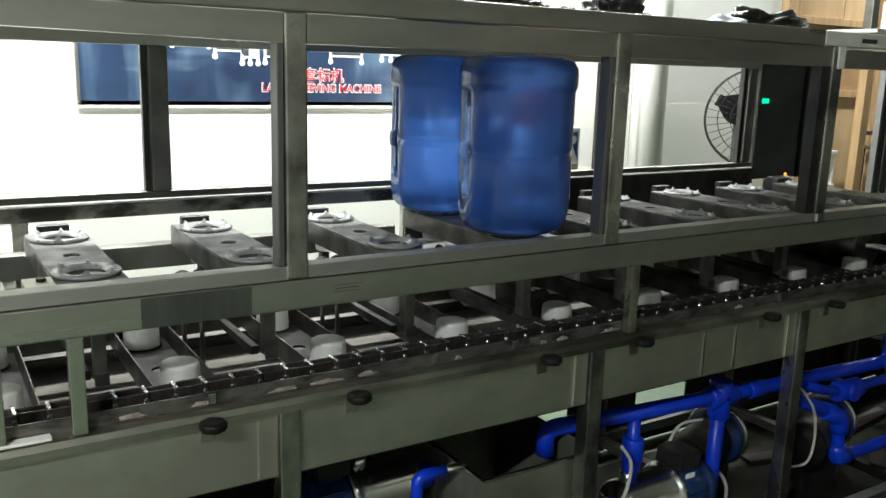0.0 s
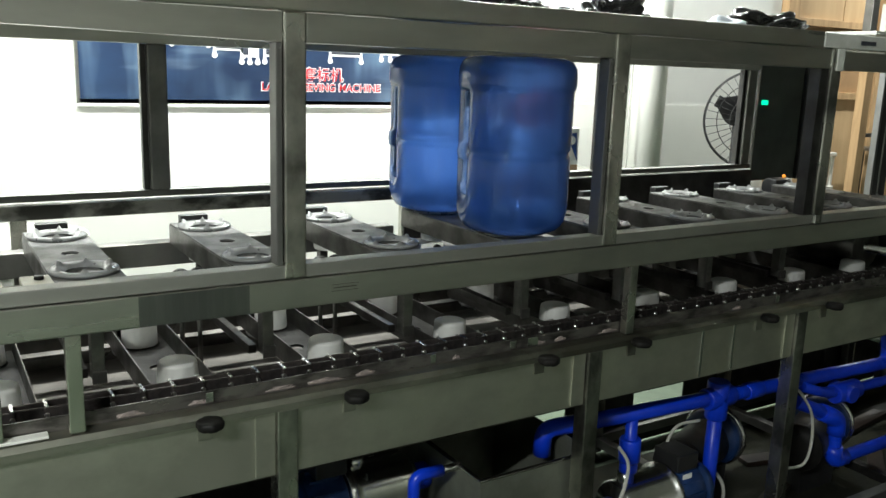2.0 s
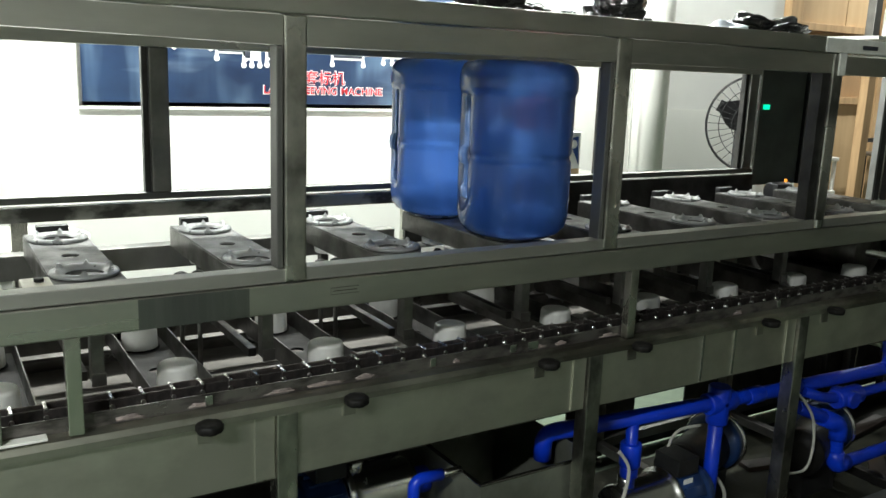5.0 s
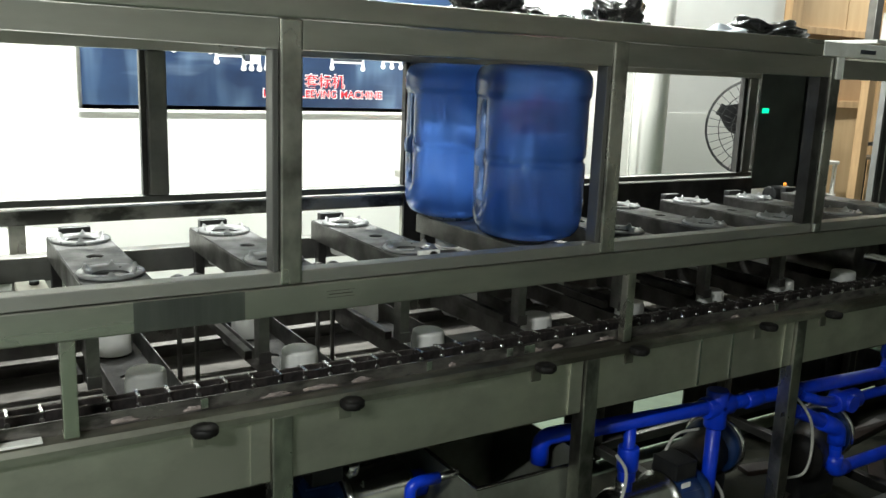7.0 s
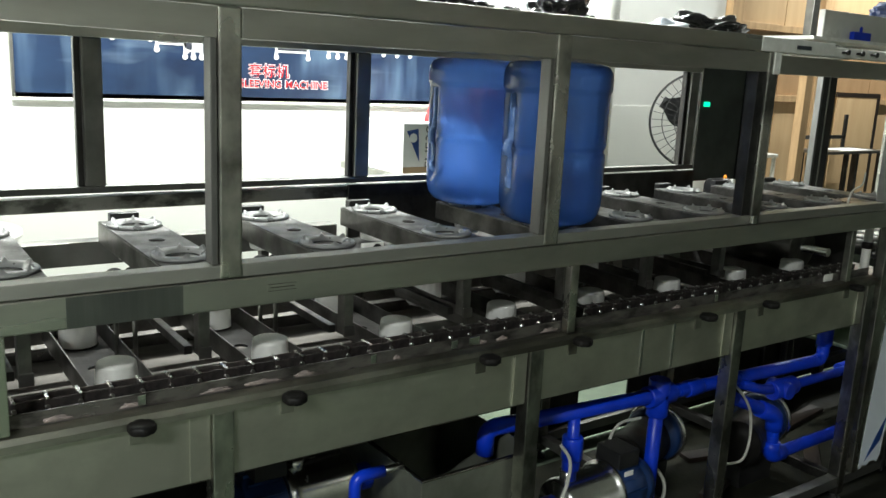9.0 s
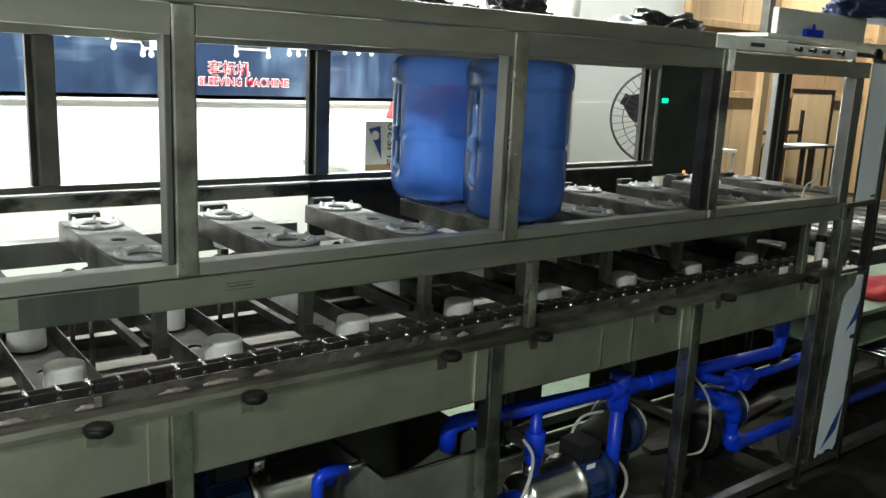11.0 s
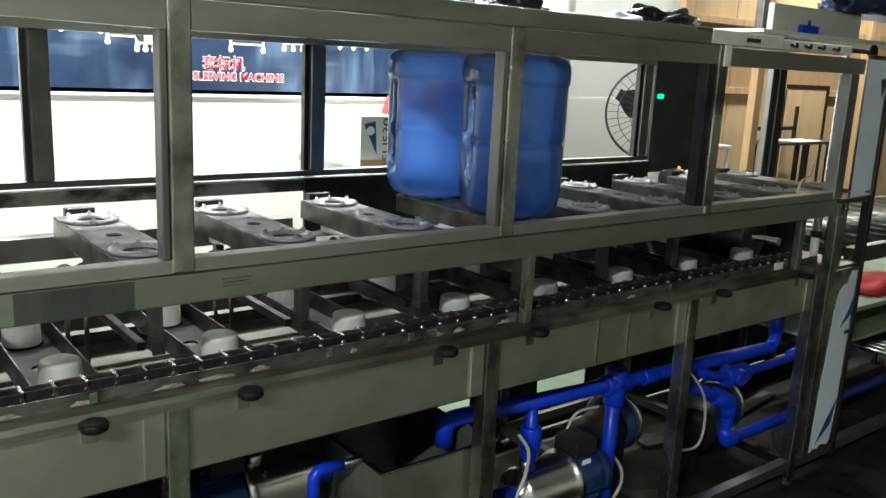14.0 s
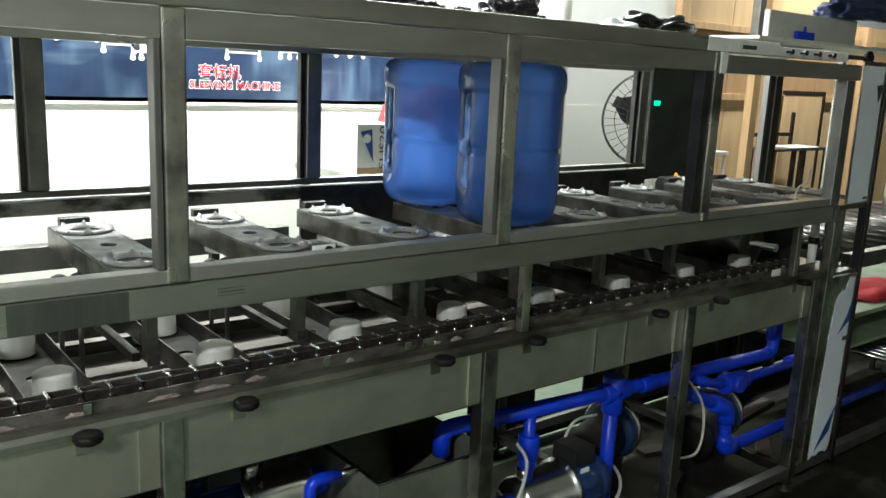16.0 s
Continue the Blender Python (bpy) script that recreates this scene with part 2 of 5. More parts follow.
def bottle_blue():
    """Tinted clear polycarbonate, slightly cloudy from wash water."""
    m, nt, p = node_mat("blue_polycarbonate")
    cloud = noise_tex(nt, 9, 4, (2.2, 2.2, 0.25))
    drops = noise_tex(nt, 160, 2)
    nt.links.new(mix_colour(nt, ramp(nt, cloud, 0.35, 0.7), (0.020, 0.088, 0.37), (0.070, 0.170, 0.47)), p.inputs["Base Color"])
    p.inputs["Roughness"].default_value = 0.07
    bump(nt, p, drops, 0.05, 0.001)
    open_way = nt.nodes.new("ShaderNodeBsdfTransparent")
    open_way.inputs[0].default_value = (0.37, 0.56, 0.93, 1)
    misted = nt.nodes.new("ShaderNodeBsdfRefraction")
    misted.inputs["Color"].default_value = (0.37, 0.56, 0.93, 1)
    misted.inputs["Roughness"].default_value = 0.55
    misted.inputs["IOR"].default_value = 1.04
    clear = nt.nodes.new("ShaderNodeMixShader")
    clear.inputs[0].default_value = 0.55
    nt.links.new(open_way.outputs[0], clear.inputs[1])
    nt.links.new(misted.outputs[0], clear.inputs[2])
    through_light = nt.nodes.new("ShaderNodeBsdfTranslucent")
    through_light.inputs[0].default_value = (0.22, 0.42, 0.84, 1)
    body = nt.nodes.new("ShaderNodeMixShader")
    body.inputs[0].default_value = 0.55
    nt.links.new(p.outputs[0], body.inputs[1])
    nt.links.new(through_light.outputs[0], body.inputs[2])
    mx = nt.nodes.new("ShaderNodeMixShader")
    nt.links.new(ramp(nt, cloud, 0.35, 0.65, 0.58, 0.82), mx.inputs[0])
    nt.links.new(clear.outputs[0], mx.inputs[1])
    nt.links.new(body.outputs[0], mx.inputs[2])
    shine = nt.nodes.new("ShaderNodeBsdfGlossy")
    shine.inputs["Roughness"].default_value = 0.05
    edge = nt.nodes.new("ShaderNodeFresnel")
    edge.inputs["IOR"].default_value = 1.33
    gloss = nt.nodes.new("ShaderNodeMixShader")
    nt.links.new(edge.outputs[0], gloss.inputs[0])
    nt.links.new(mx.outputs[0], gloss.inputs[1])
    nt.links.new(shine.outputs[0], gloss.inputs[2])
    nt.links.new(gloss.outputs[0], nt.nodes["Material Output"].inputs[0])
    return m


def glow(name, colour, strength):
    m, nt, p = node_mat(name)
    p.inputs["Base Color"].default_value = (*colour, 1)
    p.inputs["Emission Color"].default_value = (*colour, 1)
    p.inputs["Emission Strength"].default_value = strength
    return m


banner_mat = banner_print()
bottle_mat = bottle_blue()
handle_mat = surface("cloudy_blue_handle", (0.09, 0.19, 0.48), (0.17, 0.29, 0.60), 30, (0.12, 0.25), 0, 120, 0.05, spec=0.3)
green_glow = glow("green_glow", (0.0, 0.9, 0.45), 1.2)
orange_led = glow("orange_led", (1.0, 0.35, 0.04), 1.0)
tube_glow = glow("fluorescent_tube", (1.0, 1.0, 0.93), 2.0)


# ---- mesh helpers ----
def slab(bm, x0, x1, y0, y1, z0, z1, bevel=0.0):
    vs = bmesh.ops.create_cube(bm, size=1, matrix=Matrix.LocRotScale(((x0 + x1) / 2, (y0 + y1) / 2, (z0 + z1) / 2), None, (x1 - x0, y1 - y0, z1 - z0)))["verts"]
    if bevel:
        es = list({e for v in vs for e in v.link_edges})
        bmesh.ops.bevel(bm, geom=es, offset=bevel, segments=2, affect="EDGES", profile=0.6)
    return bm


def box(x0, x1, y0, y1, z0, z1, bevel=0.002):
    return slab(bmesh.new(), x0, x1, y0, y1, z0, z1, bevel)


def lathe(bm, profile, m=None, seg=32, cap=True):
    """Turns (radius, height) pairs round z."""
    rings = []
    for r, z in profile:
        rings.append([bm.verts.new((r * math.cos(2 * math.pi * i / seg), r * math.sin(2 * math.pi * i / seg), z)) for i in range(seg)])
    for a, b in zip(rings, rings[1:]):
        for i in range(seg):
            f = bm.faces.new((a[i], a[(i + 1) % seg], b[(i + 1) % seg], b[i]))
            f.smooth = True
    if cap:
        bm.faces.new(rings[0][::-1])
        bm.faces.new(rings[-1])
    if m is not None:
        bmesh.ops.transform(bm, matrix=m, verts=[v for r in rings for v in r])
    return rings


def turned(profile, m, seg=32, cap=True):
    bm = bmesh.new()
    lathe(bm, profile, m, seg, cap)
    bmesh.ops.recalc_face_normals(bm, faces=bm.faces)
    return bm


def rounded(points, radius, steps=5):
    """A polyline whose corners are rounded."""
    pts = [Vector(p) for p in points]
    out = [pts[0]]
    for a, b, c in zip(pts, pts[1:], pts[2:]):
        u, w = (a - b), (c - b)
        r = min(radius, u.length * 0.49, w.length * 0.49)
        p, q = b + u.normalized() * r, b + w.normalized() * r
        for i in range(steps + 1):
            t = i / steps
            out.append(p.lerp(b, t).lerp(b.lerp(q, t), t))
    return out + [pts[-1]]


def sweep(bm, pts, r, seg=12):
    pts = [Vector(p) for p in pts]
    d = (pts[1] - pts[0]).normalized()
    n = d.orthogonal().normalized()
    rings = []
    for i, p in enumerate(pts):
        t = (pts[min(i + 1, len(pts) - 1)] - pts[max(i - 1, 0)]).normalized()
        n = (n - t * n.dot(t)).normalized()
        b = t.cross(n)
        rings.append([bm.verts.new(p + (n * math.cos(2 * math.pi * k / seg) + b * math.sin(2 * math.pi * k / seg)) * r) for k in range(seg)])
    for a, b in zip(rings, rings[1:]):
        for k in range(seg):
            f = bm.faces.new((a[k], a[(k + 1) % seg], b[(k + 1) % seg], b[k]))
            f.smooth = True
    bm.faces.new(rings[0][::-1])
    bm.faces.new(rings[-1])
    return bm


def tube(points, r, bend=0.05, seg=12):
    return sweep(bmesh.new(), rounded(points, bend) if len(points) > 2 else points, r, seg)


def plate_with_holes(outline, holes, z0, z1, seg=20):
    """A flat plate with round holes through it."""
    bm = bmesh.new()
    edges = []
    loops = [[(x, y) for x, y in outline]]
    for cx, cy, r in holes:
        loops.append([(cx + r * math.cos(2 * math.pi * i / seg), cy + r * math.sin(2 * math.pi * i / seg)) for i in range(seg)])
    for lp in loops:
        vs = [bm.verts.new((x, y, z1)) for x, y in lp]
        edges += [bm.edges.new((vs[i], vs[(i + 1) % len(vs)])) for i in range(len(vs))]
    fs = [g for g in bmesh.ops.triangle_fill(bm, edges=edges, use_beauty=True)["geom"] if isinstance(g, bmesh.types.BMFace)]
    ex = bmesh.ops.extrude_face_region(bm, geom=fs)
    bmesh.ops.translate(bm, vec=(0, 0, z0 - z1), verts=[g for g in ex["geom"] if isinstance(g, bmesh.types.BMVert)])
    bmesh.ops.recalc_face_normals(bm, faces=bm.faces)
    return bm


def place(o):
    p = Vector((0, 0, 0))
    while o is not None:
        p += o.location
        o = o.parent
    return p


def thing(name, at, label, category, group="", kind=""):
    ob = new(name)
    ob.empty_display_size = 0.05
    ob.location = at
    return tagged(ob, label, category, group, kind)


def mesh_of(name, bm, material):
    me = bpy.data.meshes.new(name)
    bm.to_mesh(me)
    bm.free()
    me.materials.append(material)
    return me


def part(name, bm, material, parent, label=""):
    """Links a bmesh, in the place's own coordinates, as one mesh under its thing."""
    bmesh.ops.translate(bm, vec=-place(parent), verts=bm.verts)
    ob = new(name, mesh_of(name, bm, material))
    ob.parent = parent
    return tagged(ob, label)


def lone(name, bm, material, label, category, group="", kind="", at=None):
    """A thing that is one mesh."""
    at = Vector(at) if at is not None else Vector((0, 0, 0))
    bmesh.ops.translate(bm, vec=-at, verts=bm.verts)
    ob = new(name, mesh_of(name, bm, material))
    ob.location = at
    return tagged(ob, label, category, group, kind)


def lettering(name, words, box_to, y, material, parent, turn=0, bold=0.0):
    """Raised writing that fills the box (x0, x1, z0, z1) on an upright face."""
    cu = bpy.data.curves.new(name, "FONT")
    cu.body, cu.size, cu.offset = words, 1.0, bold
    cu.space_character = 1.04 if bold else 1.0
    tmp = bpy.data.objects.new(name, cu)
    scene.collection.objects.link(tmp)
    bpy.context.view_layer.update()
    me = bpy.data.meshes.new_from_object(tmp.evaluated_get(bpy.context.evaluated_depsgraph_get()))
    bpy.data.objects.remove(tmp)
    bpy.data.curves.remove(cu)
    me.transform(pose(0, 0, 0, 0, 0, turn))
    xs, zs = [v.co.x for v in me.vertices], [v.co.y for v in me.vertices]
    x0, x1, z0, z1 = box_to
    o = place(parent)
    for v in me.vertices:
        u, w = (v.co.x - min(xs)) / (max(xs) - min(xs)), (v.co.y - min(zs)) / (max(zs) - min(zs))
        v.co = (x0 + u * (x1 - x0) - o.x, y - o.y, z0 + w * (z1 - z0) - o.z)
    me.materials.clear()
    me.materials.append(material)
    ob = new(name, me)
    ob.parent = parent
    return ob


def crumple(bm, size, seed, rough=0.3, sub=4):
    """A crumpled blob, flat below."""
    vs = bmesh.ops.create_icosphere(bm, subdivisions=sub, radius=1)["verts"]
    for v in vs:
        n = v.co.normalized()
        k = 1 + rough * (noise.noise(n * 1.7 + Vector((seed, 0, 0))) + 0.6 * noise.noise(n * 4 + Vector((0, seed, 0))) + 0.3 * abs(noise.noise(n * 9 + Vector((0, 0, seed)))))
        v.co = Vector((n.x * size[0] * k, n.y * size[1] * k, max(n.z * k, -0.35) * size[2]))
    for f in bm.faces:
        f.smooth = True
    return bm


# ---- structure of the room ----
WALL_Y = 2.4


def room():
    fl = lone("floor", box(-5, 11, -6, 7, -0.1, 0, 0), floor_paint, "worn dark green painted concrete floor", "floor", kind="structure")
    n = thing("wall_north", (0, WALL_Y, 0), "white wall with gloss paint below a dado line", "wall", kind="structure")
    part("upper_wall", box(-5, 5.0, WALL_Y, WALL_Y + 0.2, 1.279, 4.2, 0), wall_upper, n)
    part("lower_wall", box(-5, 5.0, WALL_Y - 0.006, WALL_Y + 0.2, 0, 1.279, 0), wall_lower, n, "glossy white lower wall")
    part("return_wall", box(5.0, 5.2, WALL_Y + 0.002, 7, 0, 4.2, 0), wall_upper, n)
    lone("wall_far", box(5.2, 11, 6.9, 7.1, 0, 4.2, 0), wall_upper, "plain wall", "wall", kind="structure")
    lone("wall_south", box(-5, 11, -6.2, -6, 0, 4.2, 0), wall_dull, "plain wall", "wall", kind="structure")
    lone("wall_west", box(-5.2, -5, -6, 7, 0, 4.2, 0), wall_upper, "plain wall", "wall", kind="structure")
    lone("wall_east", box(11, 11.2, -6, 7, 0, 4.2, 0), wall_dim, "plain wall", "wall", kind="structure")
    lone("ceiling", box(-5.2, 11.2, -6.2, 7.2, 4.2, 4.3, 0), ceiling_paint, "dull pale ceiling", "ceiling", kind="structure")


def ceiling_light(x, y, z, power, length=1.2):
    t = thing("ceiling_light", (x, y, z), "unseen white fluorescent batten lamp", "lamp", "fluorescent lamps")
    part("body", box(x - length / 2, x + length / 2, y - 0.05, y + 0.05, z + 0.02, z + 0.07, 0.006), white_plastic, t)
    part("rod", box(x - 0.008, x + 0.008, y - 0.008, y + 0.008, z + 0.07, 4.2, 0), steel, t)
    part("tube", tube([(x - length / 2 + 0.02, y, z), (x + length / 2 - 0.02, y, z)], 0.014), tube_glow, t)
    la = bpy.data.lights.new("fluorescent_light", "AREA")
    la.shape, la.size, la.size_y, la.energy, la.color = "RECTANGLE", length, 0.08, power, (0.950, 0.99, 0.945)
    lo = new("fluorescent_light", la)
    lo.matrix_world = pose(x, y, z - 0.03)


room()
# unseen lamps along the back, assumed from the very bright wall
for x, power in ((-0.6, 86), (0.9, 116), (2.5, 104)):
    ceiling_light(x, 1.95, 2.8, power)
# unseen lamps added to brighten the partition and the wall at the right
ceiling_light(6.9, 1.7, 3.1, 84)
ceiling_light(3.9, 1.9, 3.2, 74)
# unseen fill lamp added to brighten the machine's front
ceiling_light(-1.7, -2.2, 2.75, 228)


# ---- the bottling machine ----
BAY = 0.777
POSTS = [0.758 + BAY * k for k in range(-2, 2)] + [2.314]
LEFT, RIGHT, BACK = -0.87, 3.02, 0.84


def machine():
    m = thing("bottling_machine", (1.1, 0.4, 0), "long stainless steel bottle filling machine with open window bays", "machine")
    # front, from the top beam down to the base rail
    part("top_beam", box(LEFT, 2.247, 0.0, 0.05, 1.542, 1.583, 0.003), steel, m)
    part("top_beam", box(LEFT, RIGHT, BACK - 0.05, BACK, 1.542, 1.583, 0.003), steel, m)
    for x in (LEFT, 0.0, 0.75, 1.5, 2.26, 2.8):
        part("cross_beam", box(x, x + 0.04, 0.052, BACK - 0.052, 1.543, 1.577, 0.003), steel, m)
    part("roof_sheet", box(LEFT, 2.95, 0.053, BACK - 0.053, 1.578, 1.5815, 0), steel, m, "dull steel roof sheet")
    rail = box(LEFT, 0.7355, 0.004, 0.04, 1.488, 1.5395, 0)
    for v in rail.verts:
        if v.co.z < 1.5:
            v.co.z += 0.018 * (0.7355 - v.co.x)
    part("top_rail", rail, steel, m, "slightly tapered steel window rail")
    part("top_rail", box(0.7805, 1.5125, 0.004, 0.04, 1.488, 1.5395, 0.002), steel, m)
    part("top_rail", box(1.5575, 2.312, 0.004, 0.04, 1.488, 1.5395, 0.002), steel, m)
    part("top_rail", box(2.338, 3.125, 0.004, 0.04, 1.484, 1.5345, 0.002), steel, m)
    part("hinge_bracket", box(2.308, 2.337, -0.006, 0.003, 1.482, 1.541, 0.002), white_plastic, m, "bright bracket on the rail joint")
    part("hinge_bracket", box(2.288, 2.310, -0.012, -0.002, 1.064, 1.090, 0.003), bright_steel, m)
    part("top_rail", box(LEFT, RIGHT, BACK - 0.04, BACK - 0.004, 1.488, 1.5395, 0.002), steel, m)
    part("lower_rail", box(LEFT, 3.029, 0.002, 0.04, 1.0620, 1.087, 0.002), rail_steel, m)
    part("base_rail", box(LEFT, 3.05, -0.002, 0.05, 1.004, 1.0600, 0.003), steel, m)
    part("lower_rail", box(LEFT, RIGHT, BACK - 0.04, BACK - 0.002, 1.103, 1.120, 0.002), dark_stile, m)
    part("base_rail", box(LEFT, RIGHT, BACK - 0.05, BACK + 0.002, 1.060, 1.095, 0.003), mottled_steel, m)
    for x in POSTS:
        part("post", box(x - 0.021, x + 0.021, -0.001, 0.04, 1.0625, 1.541, 0.004), steel_up, m)
        wide = 0.058 if x > 2 else 0.034
        part("window_stile", box(x - wide, x - 0.0225, 0.006, 0.04, 1.0875, 1.4875, 0.002), dark_steel if x > 2 else dark_stile, m)
    part("post", box(3.030, 3.084, -0.001, 0.04, 1.0625, 1.4835, 0.004), rear_steel, m)
    for x in [0.710 + 0.765 * k for k in range(-2, 3)] + [2.980]:
        part("rear_post", box(x - 0.024, x + 0.024, BACK - 0.043, BACK - 0.001, 1.1205, 1.4875, 0.004), rear_steel, m)
        part("window_stile", box(x - 0.040, x - 0.0255, BACK - 0.03, BACK - 0.008, 1.1205, 1.4875, 0.002), dark_steel, m)
    # plate of the maker, its writing too small to read
    pl = part("name_plate", box(0.827, 0.886, -0.0045, -0.0025, 1.030, 1.044, 0), steel, m, "small etched plate")
    part("writing", box(0.832, 0.881, -0.0053, -0.0046, 1.0360, 1.0376, 0), grimy_steel, pl)
    for z in (1.0304, 1.0432):
        part("border", box(0.828, 0.885, -0.0053, -0.0046, z - 0.0004, z + 0.0004, 0), grimy_steel, pl)
    # thin darker plate on one stretch of the base rail
    part("bare_strip", box(0.475, 0.668, -0.0042, -0.0026, 1.0055, 1.0590, 0.0005), strip_steel, m, "darker stretch of the rail")
    # residue on the lip
    rnd = random.Random(4)
    for x, w in ((0.74, 0.05), (0.83, 0.07), (0.92, 0.04), (1.14, 0.02), (1.36, 0.05), (1.43, 0.03), (1.58, 0.05), (2.05, 0.03), (0.46, 0.04), (0.58, 0.03)):
        bm = crumple(bmesh.new(), (w / 2.2, 0.0012, 0.006), rnd.random() * 9, 0.7, 3)
        bmesh.ops.translate(bm, vec=(x, 0.0292, 0.838), verts=bm.verts)
        part("residue", bm, residue_mat, m, "pale reddish dried residue")
    # posts between base rail and trough
    for x in (-0.84, 0.371, 1.628, 2.87):
        part("short_post", box(x - 0.0125, x + 0.0125, 0.004, 0.026, 0.832, 1.0035, 0.002), steel_up, m)
        part("rear_short_post", box(x - 0.019, x + 0.019, BACK - 0.042, BACK - 0.004, 0.846, 1.0675, 0.003), steel_up, m)
    part("short_post", box(0.240, 0.260, 0.006, 0.026, 0.832, 1.0035, 0.002), steel_up, m)
    # trough: sloping lip, front panel, floor and back
    lip = bmesh.new()
    prof = [(-0.004, 0.806), (-0.004, 0.819), (0.004, 0.828), (0.016, 0.831), (0.029, 0.832), (0.029, 0.828), (0.008, 0.806)]
    a = [lip.verts.new((LEFT, y, z)) for y, z in prof]
    b = [lip.verts.new((3.05, y, z)) for y, z in prof]
    for i in range(len(prof)):
        lip.faces.new((a[i], a[(i + 1) % len(prof)], b[(i + 1) % len(prof)], b[i]))
    lip.faces.new(a[::-1])
    lip.faces.new(b)
    bmesh.ops.recalc_face_normals(lip, faces=lip.faces)
    part("trough_lip", lip, grimy_steel, m, "folded steel lip of the trough")
    for x0, x1 in ((LEFT, 0.700), (0.702, 1.479), (1.481, 2.263), (2.265, 3.055)):
        part("front_panel", box(x0, x1, 0.014, 0.02, 0.668, 0.805, 0.001), panel_steel, m, "dull steel trough panel")
    for x in (1.905, 2.029):
        part("weld_seam", box(x - 0.004, x + 0.004, 0.0118, 0.0138, 0.672, 0.802, 0.0008), bright_steel, m)
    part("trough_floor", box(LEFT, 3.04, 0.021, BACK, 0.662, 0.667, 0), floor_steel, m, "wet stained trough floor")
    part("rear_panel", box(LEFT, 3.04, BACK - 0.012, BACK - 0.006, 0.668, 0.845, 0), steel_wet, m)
    # dark sheets added to block light and stand for the black interior
    part("back_sheet", box(1.42, 3.0, BACK - 0.066, BACK - 0.056, 0.842, 1.100, 0), dark_steel, m, "dark sheet added for the unlit back")
    part("drip_tray", box(1.34, 2.98, 0.178, 0.655, 0.962, 0.966, 0), dark_steel, m, "dark sheet added between the two runs to keep light out")
    part("end_sheet", box(3.052, 3.058, 0.10, 0.76, 0.814, 1.038, 0), dark_steel, m, "dark sheet added across the unlit far end")
    for y, z, mat in ((0.55, 0.985, steel_up), (0.50, 0.945, flange_steel), (0.40, 0.90, flange_steel)):
        part("end_pipe", tube([(2.72, y, z), (3.05, y, z)], 0.010), mat, m)
    part("chain_guard", box(LEFT, 3.04, 0.030, 0.034, 0.77, 0.858, 0.001), oily_steel, m, "oily mottled chain guard strip")
    for x, w in ((1.08, 0.014), (1.291, 0.018), (1.347, 0.03), (2.218, 0.014), (0.60, 0.014)):
        part("guard_clip", box(x - w / 2, x + w / 2, 0.0265, 0.0295, 0.836, 0.856, 0.001), bright_steel, m, "small bright clip on the guard")
    part("end_bracket", box(2.765, 2.815, 0.0265, 0.0295, 0.836, 0.860, 0.002), white_plastic, m, "white bracket at the chain end")
    # clamp knobs under the lip
    for x in (-0.19, 0.10, 0.594, 0.889, 1.378, 1.671, 2.16, 2.454, 2.93):
        x -= 0.016 * (x - 0.086)
        bm = bmesh.new()
        rr = [(0.0, -0.009), (0.022, -0.009), (0.025, -0.005), (0.025, 0.004), (0.022, 0.007), (0.012, 0.0072), (0.006, 0.0072), (0.0, 0.0072)]
        rings = lathe(bm, [(max(r, 0.001), z) for r, z in rr], pose(x, -0.022, 0.816), 24)
        for ring in rings[1:5]:
            for i, v in enumerate(ring):
                if i % 4 == 0:
                    c = Vector((x, -0.022, v.co.z))
                    v.co = c + (v.co - c) * 0.9
        k = part("clamp_knob", bm, rubber, m, "black clamp knob")
        part("clamp_tab", box(x - 0.014, x + 0.014, 0.0095, 0.0135, 0.772, 0.805, 0.001), grimy_steel, k, "small darker square tab")
        part("stem", box(x - 0.006, x + 0.006, -0.012, -0.0045, 0.808, 0.814, 0.001), bright_steel, k)
    # legs, weld strips, base rails
    for x in (-0.82, -0.04, 0.742, 1.521, 2.308, 3.02):
        part("leg", box(x - 0.021, x + 0.021, 0.0, 0.042, 0.03, 0.805, 0.003), steel_up, m)
        part("weld_strip", box(x - 0.062, x - 0.024, 0.0095, 0.0135, 0.672, 0.805, 0.001), panel_steel, m)
        part("rear_leg", box(x - 0.021, x + 0.021, BACK - 0.045, BACK - 0.003, 0.03, 0.661, 0.003), steel_up, m)
        for y in (0.021, BACK - 0.024):
            part("foot", turned([(0.028, 0.0), (0.028, 0.008), (0.010, 0.012), (0.010, 0.031)], pose(x, y, 0), 16), black_iron, m)
        part("cross_rail", box(x - 0.018, x + 0.018, 0.046, BACK - 0.048, 0.063, 0.097, 0.002), dark_steel, m)
    part("foot_rail", box(LEFT, 6.5, 0.002, 0.040, 0.060, 0.098, 0.003), dark_stile, m)
    part("foot_rail", box(LEFT, 6.5, BACK - 0.042, BACK - 0.004, 0.060, 0.098, 0.003), dark_stile, m)
    # added dark panels that keep the space under the machine in shade
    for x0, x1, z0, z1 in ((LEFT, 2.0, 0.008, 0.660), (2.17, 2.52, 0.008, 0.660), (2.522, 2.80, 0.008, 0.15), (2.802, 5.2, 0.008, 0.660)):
        part("kick_panel", box(x0, x1, BACK - 0.002, BACK + 0.004, z0, z1, 0.001), dark_steel, m, "dark panel added at the back to keep light from below")
    # guides on which the upper and lower chain run
    for y in (0.085, BACK - 0.145):
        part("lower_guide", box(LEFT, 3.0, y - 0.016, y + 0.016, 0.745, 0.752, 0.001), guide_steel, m)
